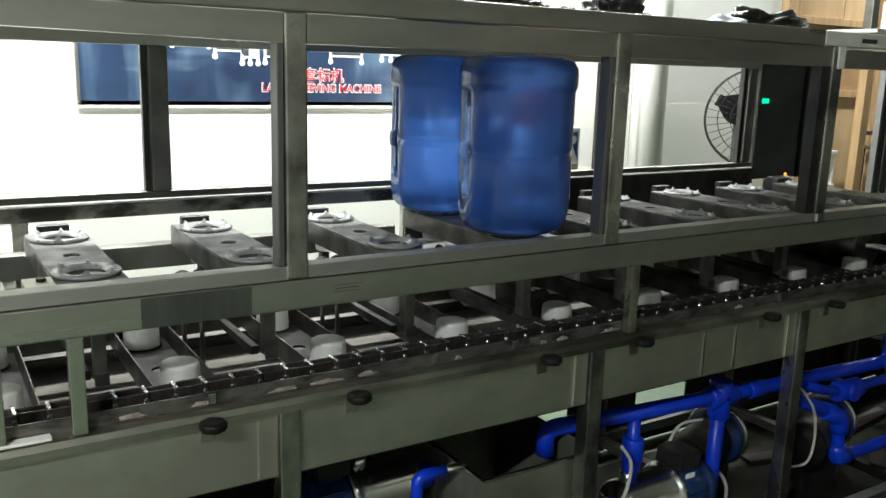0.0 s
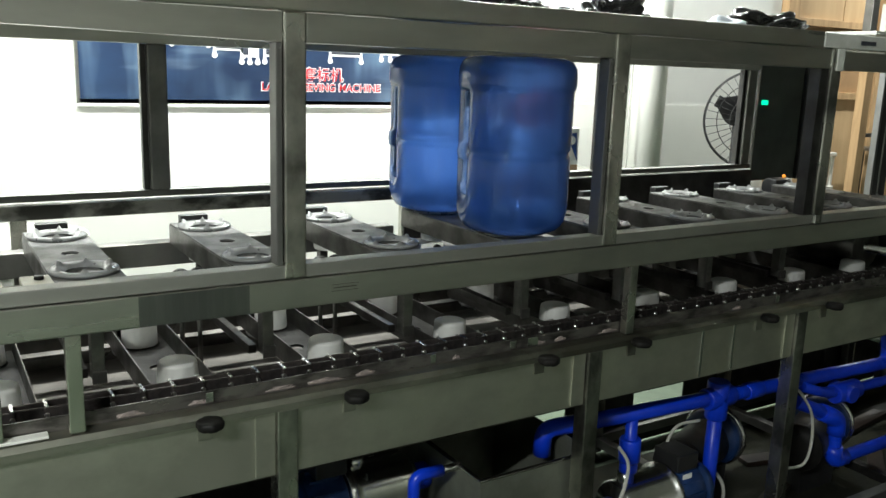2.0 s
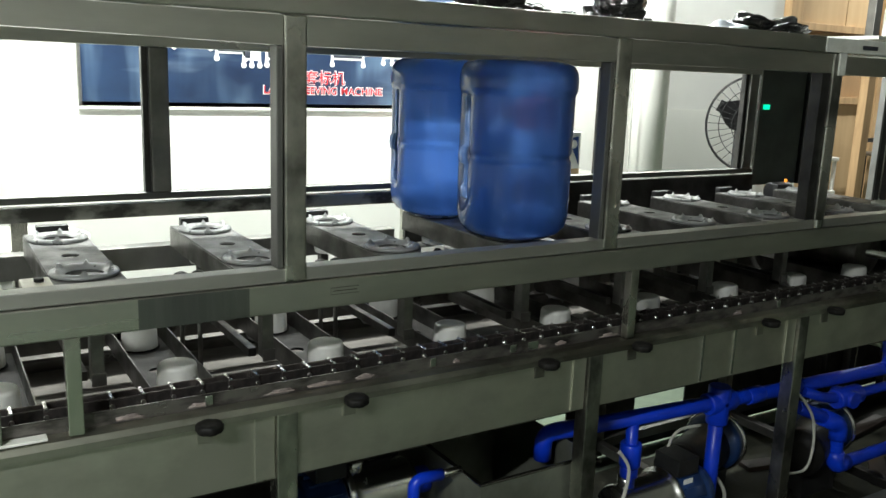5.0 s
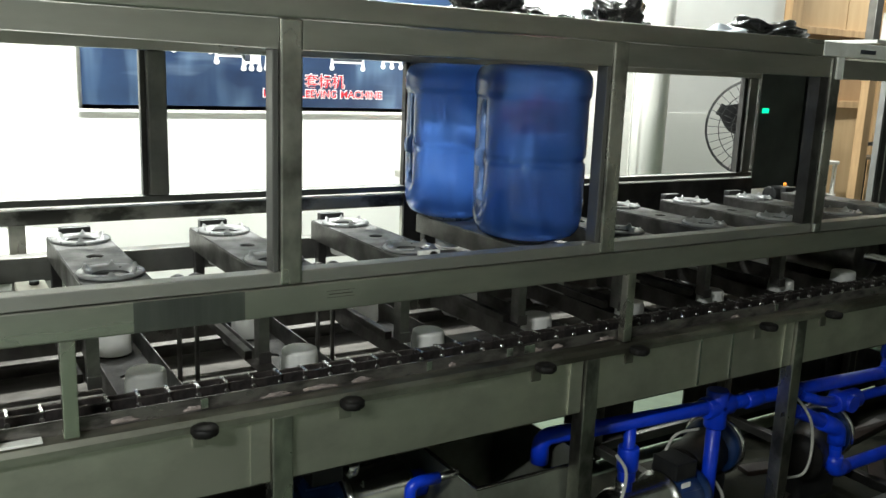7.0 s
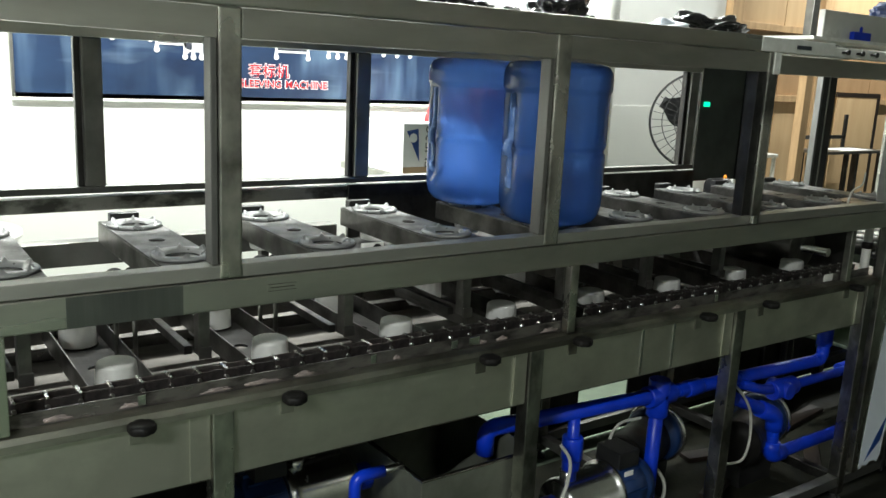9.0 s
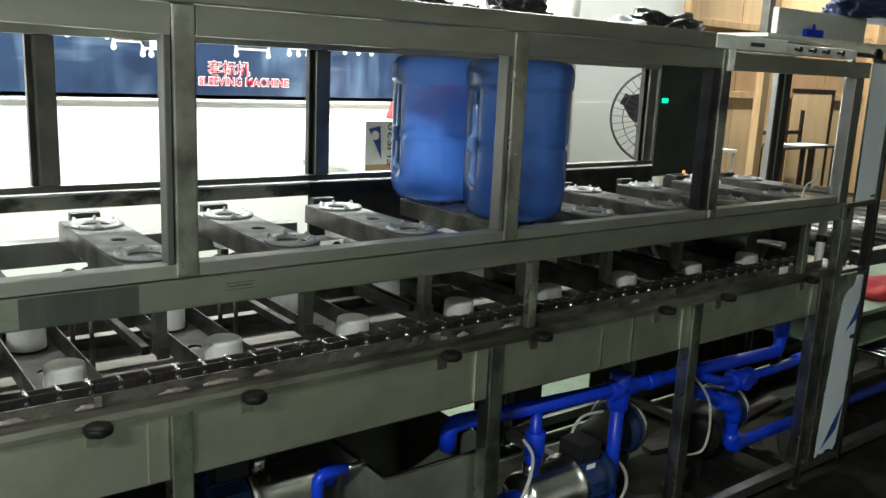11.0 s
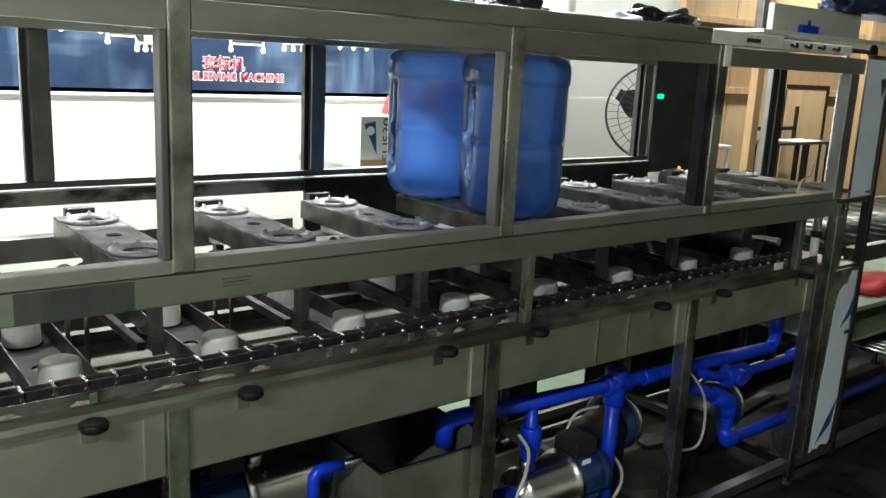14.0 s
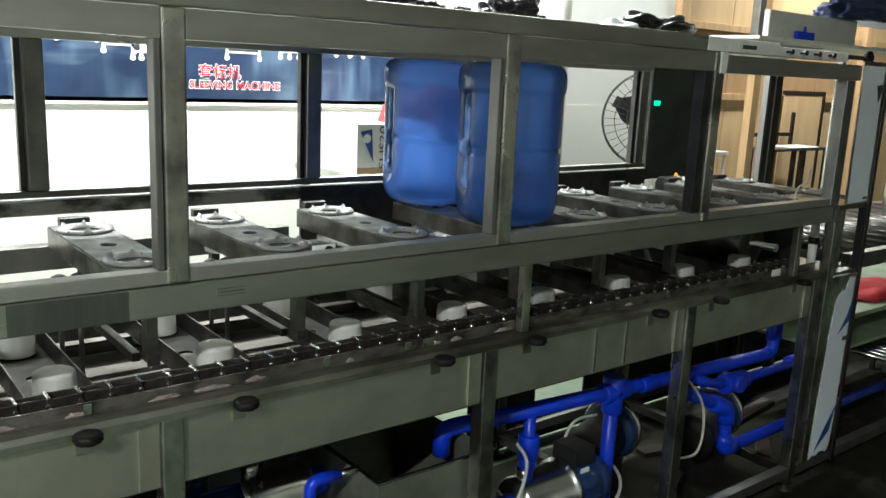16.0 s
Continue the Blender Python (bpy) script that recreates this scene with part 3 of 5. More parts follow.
    part("rear_channel", box(LEFT, 1.32, 0.656, 0.704, 0.952, 1.0095, 0.002), rear_steel, m, "dark grimy rear channel")
    for k in range(-2, 6):
        x = 0.758 + 0.3265 * k
        st = part("strut", box(x - 0.011, x + 0.011, 0.148, 0.152, 0.866, 1.004, 0.001), strut_steel, m, "folded steel strut between the two runs")
        part("strut_side", box(x - 0.011, x - 0.008, 0.1525, 0.180, 0.866, 1.004, 0.0005), strut_steel, st)
        part("foot_tab", box(x - 0.013, x + 0.013, 0.142, 0.1475, 0.862, 0.886, 0.001), steel_wet, st)
        part("rear_strut", box(x - 0.011, x + 0.011, BACK - 0.23, BACK - 0.205, 0.866, 1.02, 0.002), dark_steel, m)
        part("cross_channel", box(x - 0.030, x - 0.014, 0.183, BACK - 0.235, 0.862, 0.880, 0.001), flange_steel, m)
    # white tray at the near end of the trough
    part("white_tray", box(0.05, 0.326, 0.004, 0.0265, 0.8322, 0.837, 0.001), white_plastic, m, "white plastic strip lying on the lip")
    return m


machine()


def nozzle(x, y):
    """Short black spray nozzle with a knob, on the floor of the trough."""
    t = thing("spray_nozzle", (x, y, 0.668), "black spray nozzle on a short steel pipe", "nozzle", "spray nozzles")
    part("pipe", turned([(0.0055, 0), (0.0055, 0.29)], pose(x, y, 0.668), 12), strut_steel, t)
    part("head", turned([(0.010, 0.28), (0.019, 0.286), (0.020, 0.310), (0.015, 0.320), (0.007, 0.324)], pose(x, y, 0.668), 16), rubber, t)


for x in (0.66, 0.70, 1.0, 1.04, 0.23):
    nozzle(x, 0.44)


# ---- bottle holders ----
PITCH = 0.3225
CUPS = (0.205, 0.550)


def holder(label):
    """A channel with two bottle cups; on the return run it hangs upside down."""
    t = thing("bottle_holder", (0, 0, 0), label, "bottle holder", "bottle holders")
    y0, y1, w = 0.12, 0.632, 0.061
    mid = (y0 + y1) / 2
    pl = plate_with_holes([(-w, y0), (w, y0), (w, y1), (-w, y1)], [(0, CUPS[0], 0.034), (0, CUPS[1], 0.034), (0, mid, 0.017)], -0.003, 0)
    part("plate", pl, steel_plate, t)
    # added sheet: the underside's shade is put into its colour
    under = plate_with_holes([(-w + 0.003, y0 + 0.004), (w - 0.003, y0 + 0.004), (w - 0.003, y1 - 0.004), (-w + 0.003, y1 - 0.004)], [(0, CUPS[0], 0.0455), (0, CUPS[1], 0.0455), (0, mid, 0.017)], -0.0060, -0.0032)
    part("underside", under, underside_shade, t, "near-black sheet standing for the shaded underside")
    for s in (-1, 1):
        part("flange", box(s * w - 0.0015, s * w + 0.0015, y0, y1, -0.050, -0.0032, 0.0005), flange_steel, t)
    part("end_flange", box(-w + 0.002, w - 0.002, y0, y0 + 0.003, -0.046, -0.0032, 0), steel_wet, t)
    part("end_lip", box(-w + 0.004, w - 0.004, y0 - 0.016, y0 - 0.001, -0.006, -0.003, 0.001), steel_wet, t, "folded wet steel lip")
    for s in (-0.042, 0.042):
        bo = part("bolt", turned([(0.006, -0.003), (0.006, 0.002), (0.0035, 0.0025), (0.0035, 0.005), (0.001, 0.0055)], pose(s, y0 - 0.009, 0), 10), bright_steel, t)
    part("chain_lug", box(-0.03, 0.03, y0 - 0.023, y0 - 0.001, -0.034, -0.008, 0.002), dark_steel, t)
    part("chain_lug", box(-0.034, 0.034, y1 + 0.001, y1 + 0.026, -0.020, 0.016, 0.003), black_iron, t, "black lug block")
    for y in CUPS:
        bm = bmesh.new()
        rings = lathe(bm, [(0.034, 0.001), (0.060, 0.001), (0.062, 0.004), (0.060, 0.008), (0.054, 0.0088), (0.0535, 0.0088), (0.0475, 0.0088), (0.047, 0.0088), (0.039, 0.006), (0.036, 0.003), (0.034, 0.001)], pose(0, y, 0), 60, False)
        for ring, up in ((rings[5], 0.008), (rings[6], 0.006)):
            for i, v in enumerate(ring):
                if i % 10 == 3 or i % 20 == 4:
                    v.co.z += up
        bmesh.ops.recalc_face_normals(bm, faces=bm.faces)
        part("collar", bm, grey_plastic, t, "milky plastic bottle collar with prongs")
        part("cup", turned([(0.041, -0.004), (0.0405, -0.030), (0.0385, -0.070), (0.0368, -0.0765), (0.033, -0.0785), (0.001, -0.079)], pose(0, y, 0), 28, False), cup_plastic, t, "white plastic cup")
        part("seal", turned([(0.0415, -0.0035), (0.045, -0.004), (0.045, -0.008), (0.0415, -0.009)], pose(0, y, 0), 24, False), rubber, t)
    return t


first = holder("steel bottle holder channel with two plastic cups")
upper_x = [0.425 + PITCH * k for k in range(-4, 9)]
lower_x = [0.588 + PITCH * k for k in range(-4, 9)]
uppers, lowers = [], []
for x in upper_x:
    uppers.append((x, copy_thing(first, pose(x, 0, 1.062))))
for x in lower_x:
    ob = copy_thing(first, pose(x, 0, 0.786, 0, 180, 0))
    tagged(ob, "upside-down steel bottle holder on the return run", group="returning holders")
    lowers.append((x, ob))
for o in list(first.children_recursive) + [first]:
    bpy.data.objects.remove(o)


# ---- chains ----
LINK = PITCH / 6


def chain(y, z, label, count, x0):
    t = thing("conveyor_chain", (0, y, z), label, "chain", "conveyor chains")
    plate = bmesh.new()
    for s in (-1, 1):
        slab(plate, -0.031, 0.031, s * 0.012 - 0.002, s * 0.012 + 0.002, -0.014, 0.014, 0.0018)
    me_a = mesh_of("link", plate, chain_steel)
    plate = bmesh.new()
    for s in (-1, 1):
        slab(plate, -0.031, 0.031, s * 0.0165 - 0.002, s * 0.0165 + 0.002, -0.014, 0.014, 0.0018)
    me_b = mesh_of("link", plate, chain_steel)
    pin = bmesh.new()
    lathe(pin, [(0.0045, -0.022), (0.0045, 0.022)], pose(0, 0, 0, 90), 10)
    slab(pin, -0.003, 0.003, -0.0215, 0.016, 0.0145, 0.0175, 0.0008)
    me_p = mesh_of("pin", pin, pin_steel)
    for i in range(count):
        for nm, me, dx in (("link", me_a if i % 2 else me_b, LINK / 2), ("pin", me_p, 0)):
            o = new(nm, me)
            o.parent = t
            o.location = (x0 + i * LINK + dx, 0, 0)
    return t


lower_chain = chain(0.092, 0.846, "oily steel roller chain of the return run", 78, -0.85)
lower_chain_back = chain(BACK - 0.135, 0.846, "oily steel roller chain of the return run", 78, -0.85)


# ---- bottles ----
def bottle(x, y, z):
    """An upside-down five-gallon bottle, neck in its holder."""
    t = thing("water_bottle", (x, y, z), "upside-down translucent blue five-gallon water bottle", "bottle", "blue bottles")
    prof = [(0.024, 0.0), (0.026, 0.010), (0.034, 0.0105), (0.072, 0.008), (0.098, 0.010), (0.116, 0.020), (0.126, 0.036), (0.131, 0.060), (0.132, 0.090), (0.132, 0.178), (0.1305, 0.186), (0.127, 0.190), (0.127, 0.198), (0.1305, 0.202),
            (0.132, 0.21), (0.132, 0.328), (0.1325, 0.336), (0.136, 0.342), (0.137, 0.350), (0.137, 0.372), (0.135, 0.386), (0.127, 0.400), (0.112, 0.408), (0.080, 0.411), (0.070, 0.404), (0.03, 0.398), (0.001, 0.397)]
    prof = [(r * 1.022, h * 1.022) for r, h in prof]
    seg = 72
    bm = bmesh.new()
    rings = lathe(bm, prof, None, seg, False)
    grip = math.radians(168)
    for (r, h), ring in zip(prof, rings):
        if 0.09 < h < 0.34:
            for v in ring:
                a = math.atan2(v.co.y, v.co.x) - grip
                a = (a + math.pi) % (2 * math.pi) - math.pi
                if abs(a) < 0.30:
                    k = 0.5 + 0.5 * math.cos(a / 0.30 * math.pi)
                    v.co.x *= 1 - 0.10 * k
                    v.co.y *= 1 - 0.10 * k
    bmesh.ops.transform(bm, matrix=pose(x, y, z), verts=bm.verts)
    part("body", bm, bottle_mat, t)
    # the moulded handle in the recess
    g = Vector((math.cos(grip), math.sin(grip), 0))
    c = Vector((x, y, z))
    side = Vector((-g.y, g.x, 0))
    hd = bmesh.new()
    for r, h, w in ((0.108, 0.085, 0.010), (0.131, 0.098, 0.012), (0.133, 0.120, 0.012), (0.127, 0.126, 0.010), (0.127, 0.172, 0.010), (0.138, 0.178, 0.014), (0.140, 0.196, 0.015), (0.138, 0.212, 0.014), (0.128, 0.220, 0.011), (0.128, 0.318, 0.011), (0.124, 0.330, 0.010), (0.110, 0.336, 0.008)):
        for dr, dw in ((-0.014, w), (-0.003, w), (0.0, w * 0.6), (0.0, -w * 0.6), (-0.003, -w), (-0.014, -w)):
            hd.verts.new(c + (g * (r + dr) + side * dw + Vector((0, 0, h))) * 1.022)
    hd.verts.ensure_lookup_table()
    for i in range(11):
        for k in range(6):
            a, b = i * 6 + k, i * 6 + (k + 1) % 6
            hd.faces.new((hd.verts[a], hd.verts[b], hd.verts[b + 6], hd.verts[a + 6])).smooth = k != 5
    hd.faces.new(list(hd.verts)[5::-1])
    hd.faces.new(list(hd.verts)[66:72])
    bmesh.ops.recalc_face_normals(hd, faces=hd.faces)
    part("handle", hd, handle_mat, t, "moulded blue bottle handle")
    return t


BOTTLE_X = 1.398
bottles = [(y, bottle(BOTTLE_X, y, 1.066)) for y in CUPS]


# ---- guide block beside the holders ----
rb = thing("guide_block", (0.30, 0.12, 1.04), "worn beige plastic guide block with black slots", "guide block")
part("body", box(0.240, 0.358, 0.08, 0.149, 1.02, 1.062, 0.003), rubber, rb)
for x, w in ((0.241, 0.010), (0.272, 0.009), (0.310, 0.048)):
    part("slat", box(x, x + w, 0.079, 0.1495, 1.0622, 1.076, 0.002), cream_plastic, rb)
part("pin", turned([(0.008, 0), (0.008, 0.006)], pose(0.338, 0.115, 1.077), 12), rubber, rb)
part("arm", box(0.239, 0.360, 0.150, 0.165, 1.01, 1.05, 0.002), flange_steel, rb)

sb = thing("sensor_bracket", (1.09, 0.06, 1.05), "small white bracket with a black sensor eye", "bracket")
part("plate", box(1.064, 1.118, 0.062, 0.068, 1.04, 1.090, 0.002), white_plastic, sb)
part("eye", turned([(0.009, 0), (0.009, 0.006), (0.006, 0.008)], pose(1.100, 0.0618, 1.079, 90), 16), rubber, sb)


# ---- under the machine ----
def water_tank():
    t = thing("water_tank", (1.42, 0.3, 0), "open-topped stainless steel water tank below the trough", "tank")
    x0, x1, y0, y1, h = 1.242, 1.60, 0.06, 0.50, 0.503
    part("front_wall", box(x0, x1, y0, y0 + 0.004, 0.06, h, 0.001), tank_steel, t)
    part("side_wall", box(x0, x0 + 0.004, y0 + 0.0045, y1, 0.06, h, 0.001), tank_steel, t)
    part("side_wall", box(x1 - 0.004, x1, y0 + 0.0045, y1, 0.06, h, 0.001), tank_steel, t)
    part("back_wall", box(x0 + 0.0045, x1 - 0.0045, y1 - 0.004, y1, 0.06, h, 0.001), tank_steel, t)
    part("bottom", box(x0 + 0.0045, x1 - 0.0045, y0 + 0.0045, y1 - 0.0045, 0.06, 0.064, 0), dark_steel, t)
    part("rim", box(x0 - 0.002, x1 + 0.002, y0 - 0.003, y0 + 0.008, h + 0.0005, h + 0.005, 0.001), bright_steel, t)
    part("rim", box(x0 - 0.003, x0 + 0.008, y0 + 0.0085, y1, h + 0.0005, h + 0.005, 0.001), bright_steel, t)
    for x in (x0 + 0.03, x1 - 0.03):
        for y in (y0 + 0.03, y1 - 0.03):
            part("foot", box(x - 0.015, x + 0.015, y - 0.015, y + 0.015, 0, 0.0595, 0.002), steel, t)


def socket(p, axis, r, length):
    """A thicker pipe fitting round a pipe."""
    rot = {"x": pose(0, 0, 0, 0, 90), "y": pose(0, 0, 0, 90), "z": pose(0, 0, 0)}[axis]
    return turned([(r * 0.92, -length / 2), (r, -length / 2 + 0.004), (r, length / 2 - 0.004), (r * 0.92, length / 2)], Matrix.Translation(p) @ rot, 18)


def pipework():
    R = 0.0225
    y = 0.18
    t = thing("blue_pipework", (2.2, y, 0), "glossy blue plastic water pipes with tees and elbows", "pipes")
    part("main_pipe", tube([(1.66, y, 0.524), (2.2, y, 0.500), (3.095, y, 0.469), (3.097, y, 0.62)], R, 0.04, 16), blue_paint, t)
    part("tee", socket((2.20, y, 0.500), "x", 0.034, 0.11), blue_paint, t)
    part("tee", socket((2.198, y, 0.492), "z", 0.034, 0.12), blue_paint, t)
    part("riser", tube([(2.192, y, 0.008), (2.198, y, 0.51)], R, 0, 16), blue_paint, t)
    part("drop_pipe", tube([(1.846, y, 0.305), (1.843, y, 0.515)], 0.018, 0, 14), blue_paint, t)
    part("union", socket((1.844, y, 0.405), "z", 0.031, 0.07), blue_paint, t)
    part("union_nut", socket((1.844, y, 0.352), "z", 0.026, 0.03), blue_paint, t)
    part("coupling", socket((2.36, y, 0.494), "x", 0.027, 0.07), blue_paint, t)
    part("coupling", socket((3.096, y, 0.56), "z", 0.028, 0.07), blue_paint, t)
    part("elbow", tube([(1.66, y, 0.524), (1.60, y + 0.01, 0.525), (1.538, 0.2, 0.520), (1.538, 0.2, 0.450)], 0.024, 0.03, 14), blue_paint, t)
    part("valve_pipe", tube([(2.58, 0.16, 0.475), (2.72, 0.16, 0.425), (2.86, 0.16, 0.413), (3.6, 0.16, 0.408)], 0.017, 0.05, 14), blue_paint, t)
    part("valve", socket((2.83, 0.16, 0.414), "x", 0.034, 0.13), blue_paint, t)
    part("valve", socket((2.82, 0.16, 0.414), "y", 0.030, 0.085), blue_paint, t)
    part("suction_pipe", tube([(2.56, 0.16, 0.425), (2.69, 0.16, 0.370), (2.81, 0.16, 0.310), (2.815, 0.16, 0.160), (4.4, 0.16, 0.165)], 0.022, 0.04, 16), blue_paint, t)
    part("suction_elbow", tube([(2.71, 0.16, 0.360), (2.81, 0.16, 0.315), (2.812, 0.16, 0.26)], 0.030, 0.04, 16), blue_paint, t)
    part("suction_elbow", tube([(2.814, 0.16, 0.215), (2.815, 0.16, 0.160), (2.88, 0.16, 0.160)], 0.029, 0.04, 16), blue_paint, t)
    part("long_pipe", tube([(3.35, 0.25, 0.368), (4.8, 0.25, 0.380)], 0.021, 0, 14), blue_paint, t)
    part("tank_pipe", tube([(1.112, 0.15, 0.30), (1.114, 0.15, 0.510), (1.19, 0.15, 0.508)], 0.0145, 0.025, 14), blue_paint, t)
    part("tank_nipple", tube([(1.186, 0.15, 0.508), (1.244, 0.15, 0.509)], 0.010, 0, 10), bright_steel, t, "bright steel nipple")
    part("low_pipe", tube([(0.66, 0.42, 0.36), (0.98, 0.42, 0.36)], 0.03, 0, 14), pump_blue, t)


def jet_pump(x, y, z, s=1.0, out=0.0):
    t = thing("water_pump", (x, y, 0), "stainless steel pump with a blue electric motor", "pump", "pumps")
    ax = Matrix.Translation((x, y, z)) @ pose(0, 0, 0, 0, 90)
    part("head", turned([(0.028 * s, -0.15 * s), (0.030 * s, -0.135 * s), (0.060 * s, -0.13 * s), (0.066 * s, -0.115 * s), (0.066 * s, 0.0), (0.070 * s, 0.006), (0.070 * s, 0.02 * s), (0.078 * s, 0.022 * s), (0.078 * s, 0.032 * s), (0.05 * s, 0.034 * s)], ax, 32), bright_steel, t)
    part("inlet", turned([(0.022 * s, -0.18 * s), (0.030 * s, -0.178 * s), (0.030 * s, -0.125 * s), (0.022 * s, -0.12 * s)], ax, 16), blue_paint, t)
    part("outlet", turned([(0.020 * s, 0.055 * s), (0.020 * s, 0.09 * s)], pose(x + out, y, z), 16), bright_steel, t)
    bm = turned([(0.055 * s, 0.034 * s), (0.064 * s, 0.04 * s), (0.064 * s, 0.118 * s), (0.060 * s, 0.122 * s), (0.058 * s, 0.126 * s), (0.062 * s, 0.130 * s), (0.062 * s, 0.150 * s), (0.03 * s, 0.158 * s)], ax, 24)
    part("motor", bm, pump_blue, t)
    for i in range(14):
        a = 2 * math.pi * i / 14
        fb = slab(bmesh.new(), 0.05 * s, 0.114 * s, -0.0015, 0.0015, 0.062 * s, 0.071 * s)
        bmesh.ops.transform(fb, matrix=Matrix.Translation((x, y, z)) @ Matrix.Rotation(a, 4, "X"), verts=fb.verts)
        part("fin", fb, pump_blue, t)
    tb = part("terminal_box", box(x + 0.035 * s, x + 0.105 * s, y - 0.04 * s, y + 0.04 * s, z + 0.068 * s, z + 0.11 * s, 0.004), black_iron, t)
    part("sticker", box(x + 0.055 * s, x + 0.085 * s, y - 0.0425 * s, y - 0.0405 * s, z + 0.045 * s, z + 0.06 * s, 0), paper, t)
    part("base", box(x - 0.05 * s, x + 0.12 * s, y - 0.05, y + 0.05, 0.03, z - 0.055 * s, 0.004), black_iron, t)
    part("plinth", box(x - 0.12, x + 0.17, y - 0.09, y + 0.09, 0, 0.0295, 0.003), dark_steel, t)
    return t


def volute_pump(x, y, z, s=1.0):
    t = thing("centrifugal_pump", (x, y, 0), "dark blue centrifugal pump with a bright flange rim", "pump", "pumps")
    ax = Matrix.Translation((x, y, z)) @ pose(0, 0, 0, 0, 90, 20)
    part("casing", turned([(0.05 * s, 0.0), (0.09 * s, 0.004), (0.098 * s, 0.02), (0.098 * s, 0.045), (0.085 * s, 0.055), (0.04 * s, 0.06)], ax, 36), pump_blue, t)
    part("flange_rim", turned([(0.099 * s, 0.046), (0.108 * s, 0.047), (0.108 * s, 0.058), (0.099 * s, 0.059)], ax, 36), bright_steel, t, "bright clamped rim")
    part("motor", turned([(0.05 * s, -0.24 * s), (0.075 * s, -0.235 * s), (0.078 * s, -0.22 * s), (0.078 * s, -0.02 * s), (0.05 * s, -0.002)], ax, 28), black_iron, t)
    part("fan_cover", turned([(0.03 * s, -0.275 * s), (0.080 * s, -0.27 * s), (0.082 * s, -0.24 * s), (0.079 * s, -0.2395 * s)], ax, 28), rubber, t)
    part("eye", turned([(0.032, 0.0605), (0.034, 0.075), (0.022, 0.078)], ax, 20), dark_steel, t)
    part("pedestal", box(x - 0.16, x + 0.03, y - 0.06, y + 0.06, 0, z - 0.07 * s, 0.004), black_iron, t)


def cable(points, r, label):
    pts = [Vector(p) for p in points]
    smooth = []
    for i in range(len(pts) - 1):
        p0, p1, p2, p3 = pts[max(i - 1, 0)], pts[i], pts[i + 1], pts[min(i + 2, len(pts) - 1)]
        for k in range(8):
            s = k / 8
            smooth.append(0.5 * (2 * p1 + (p2 - p0) * s + (2 * p0 - 5 * p1 + 4 * p2 - p3) * s * s + (3 * p1 - p0 - 3 * p2 + p3) * s ** 3))
    smooth.append(pts[-1])
    return lone("cable", sweep(bmesh.new(), smooth, r, 8), cable_grey, label, "cable", "loose cables", at=pts[0])


# added sheet: its dark colour stands for the dim floor here
lone("drip_mat", box(-0.85, 6.5, -0.9, 0.74, 0.0, 0.006, 0.002), floor_sheet_dark, "dark sheet added to darken the floor in front of and beneath the machine", "mat")
for i, (x, y, l, a) in enumerate(((2.75, 0.30, 0.34, 20), (3.0, 0.45, 0.45, -12), (3.25, 0.25, 0.30, 35), (3.5, 0.5, 0.5, 8), (2.5, 0.2, 0.25, -25), (3.7, 0.25, 0.4, -20))):
    sb = lone("scrap_board", box(-l / 2, l / 2, -0.03, 0.03, 0, 0.018, 0.002), dark_wood, "dirty scrap board lying under the machine", "scrap wood", "scrap boards")
    sb.matrix_world = pose(x, y, 0.0065 + 0.0001 * i, 0, 0, a)
water_tank()
pipework()
jet_pump(1.965, 0.19, 0.225, 1.22, -0.119)
near_pump = jet_pump(1.03, 0.30, 0.42, 1.15)
near_pump.rotation_euler = (0, 0, math.pi)
sw = thing("switch_box", (1.17, 0.42, 0), "black pump switch box with a pale label on a post", "switch box")
part("case", box(1.12, 1.20, 0.38, 0.46, 0.40, 0.53, 0.006), black_iron, sw)
part("label_plate", box(1.14, 1.18, 0.40, 0.44, 0.5305, 0.533, 0), paper, sw)
part("post", box(1.15, 1.17, 0.41, 0.43, 0, 0.3995, 0.002), dark_steel, sw)
volute_pump(2.40, 0.36, 0.245)
volute_pump(2.93, 0.30, 0.215)
cable([(2.10, 0.20, 0.305), (2.15, 0.21, 0.295), (2.22, 0.215, 0.26), (2.271, 0.2, 0.208), (2.301, 0.2, 0.151), (2.286, 0.2, 0.095), (2.20, 0.2, 0.012)], 0.0058, "pale grey cable looping from a pump")
cable([(2.20, 0.24, 0.40), (2.10, 0.24, 0.40), (2.06, 0.24, 0.34), (2.08, 0.24, 0.25), (2.16, 0.24, 0.20)], 0.0046, "pale grey cable looping from a pump")
cable([(2.50, 0.13, 0.50), (2.55, 0.12, 0.45), (2.60, 0.12, 0.38), (2.615, 0.12, 0.28), (2.585, 0.12, 0.215), (2.50, 0.13, 0.215)], 0.0046, "pale grey cable looping from a pump")
cable([(1.74, 0.12, 0.46), (1.77, 0.11, 0.41), (1.765, 0.11, 0.34), (1.73, 0.11, 0.25), (1.75, 0.12, 0.10), (1.9, 0.12, 0.02)], 0.005, "pale grey cable beside the tank")


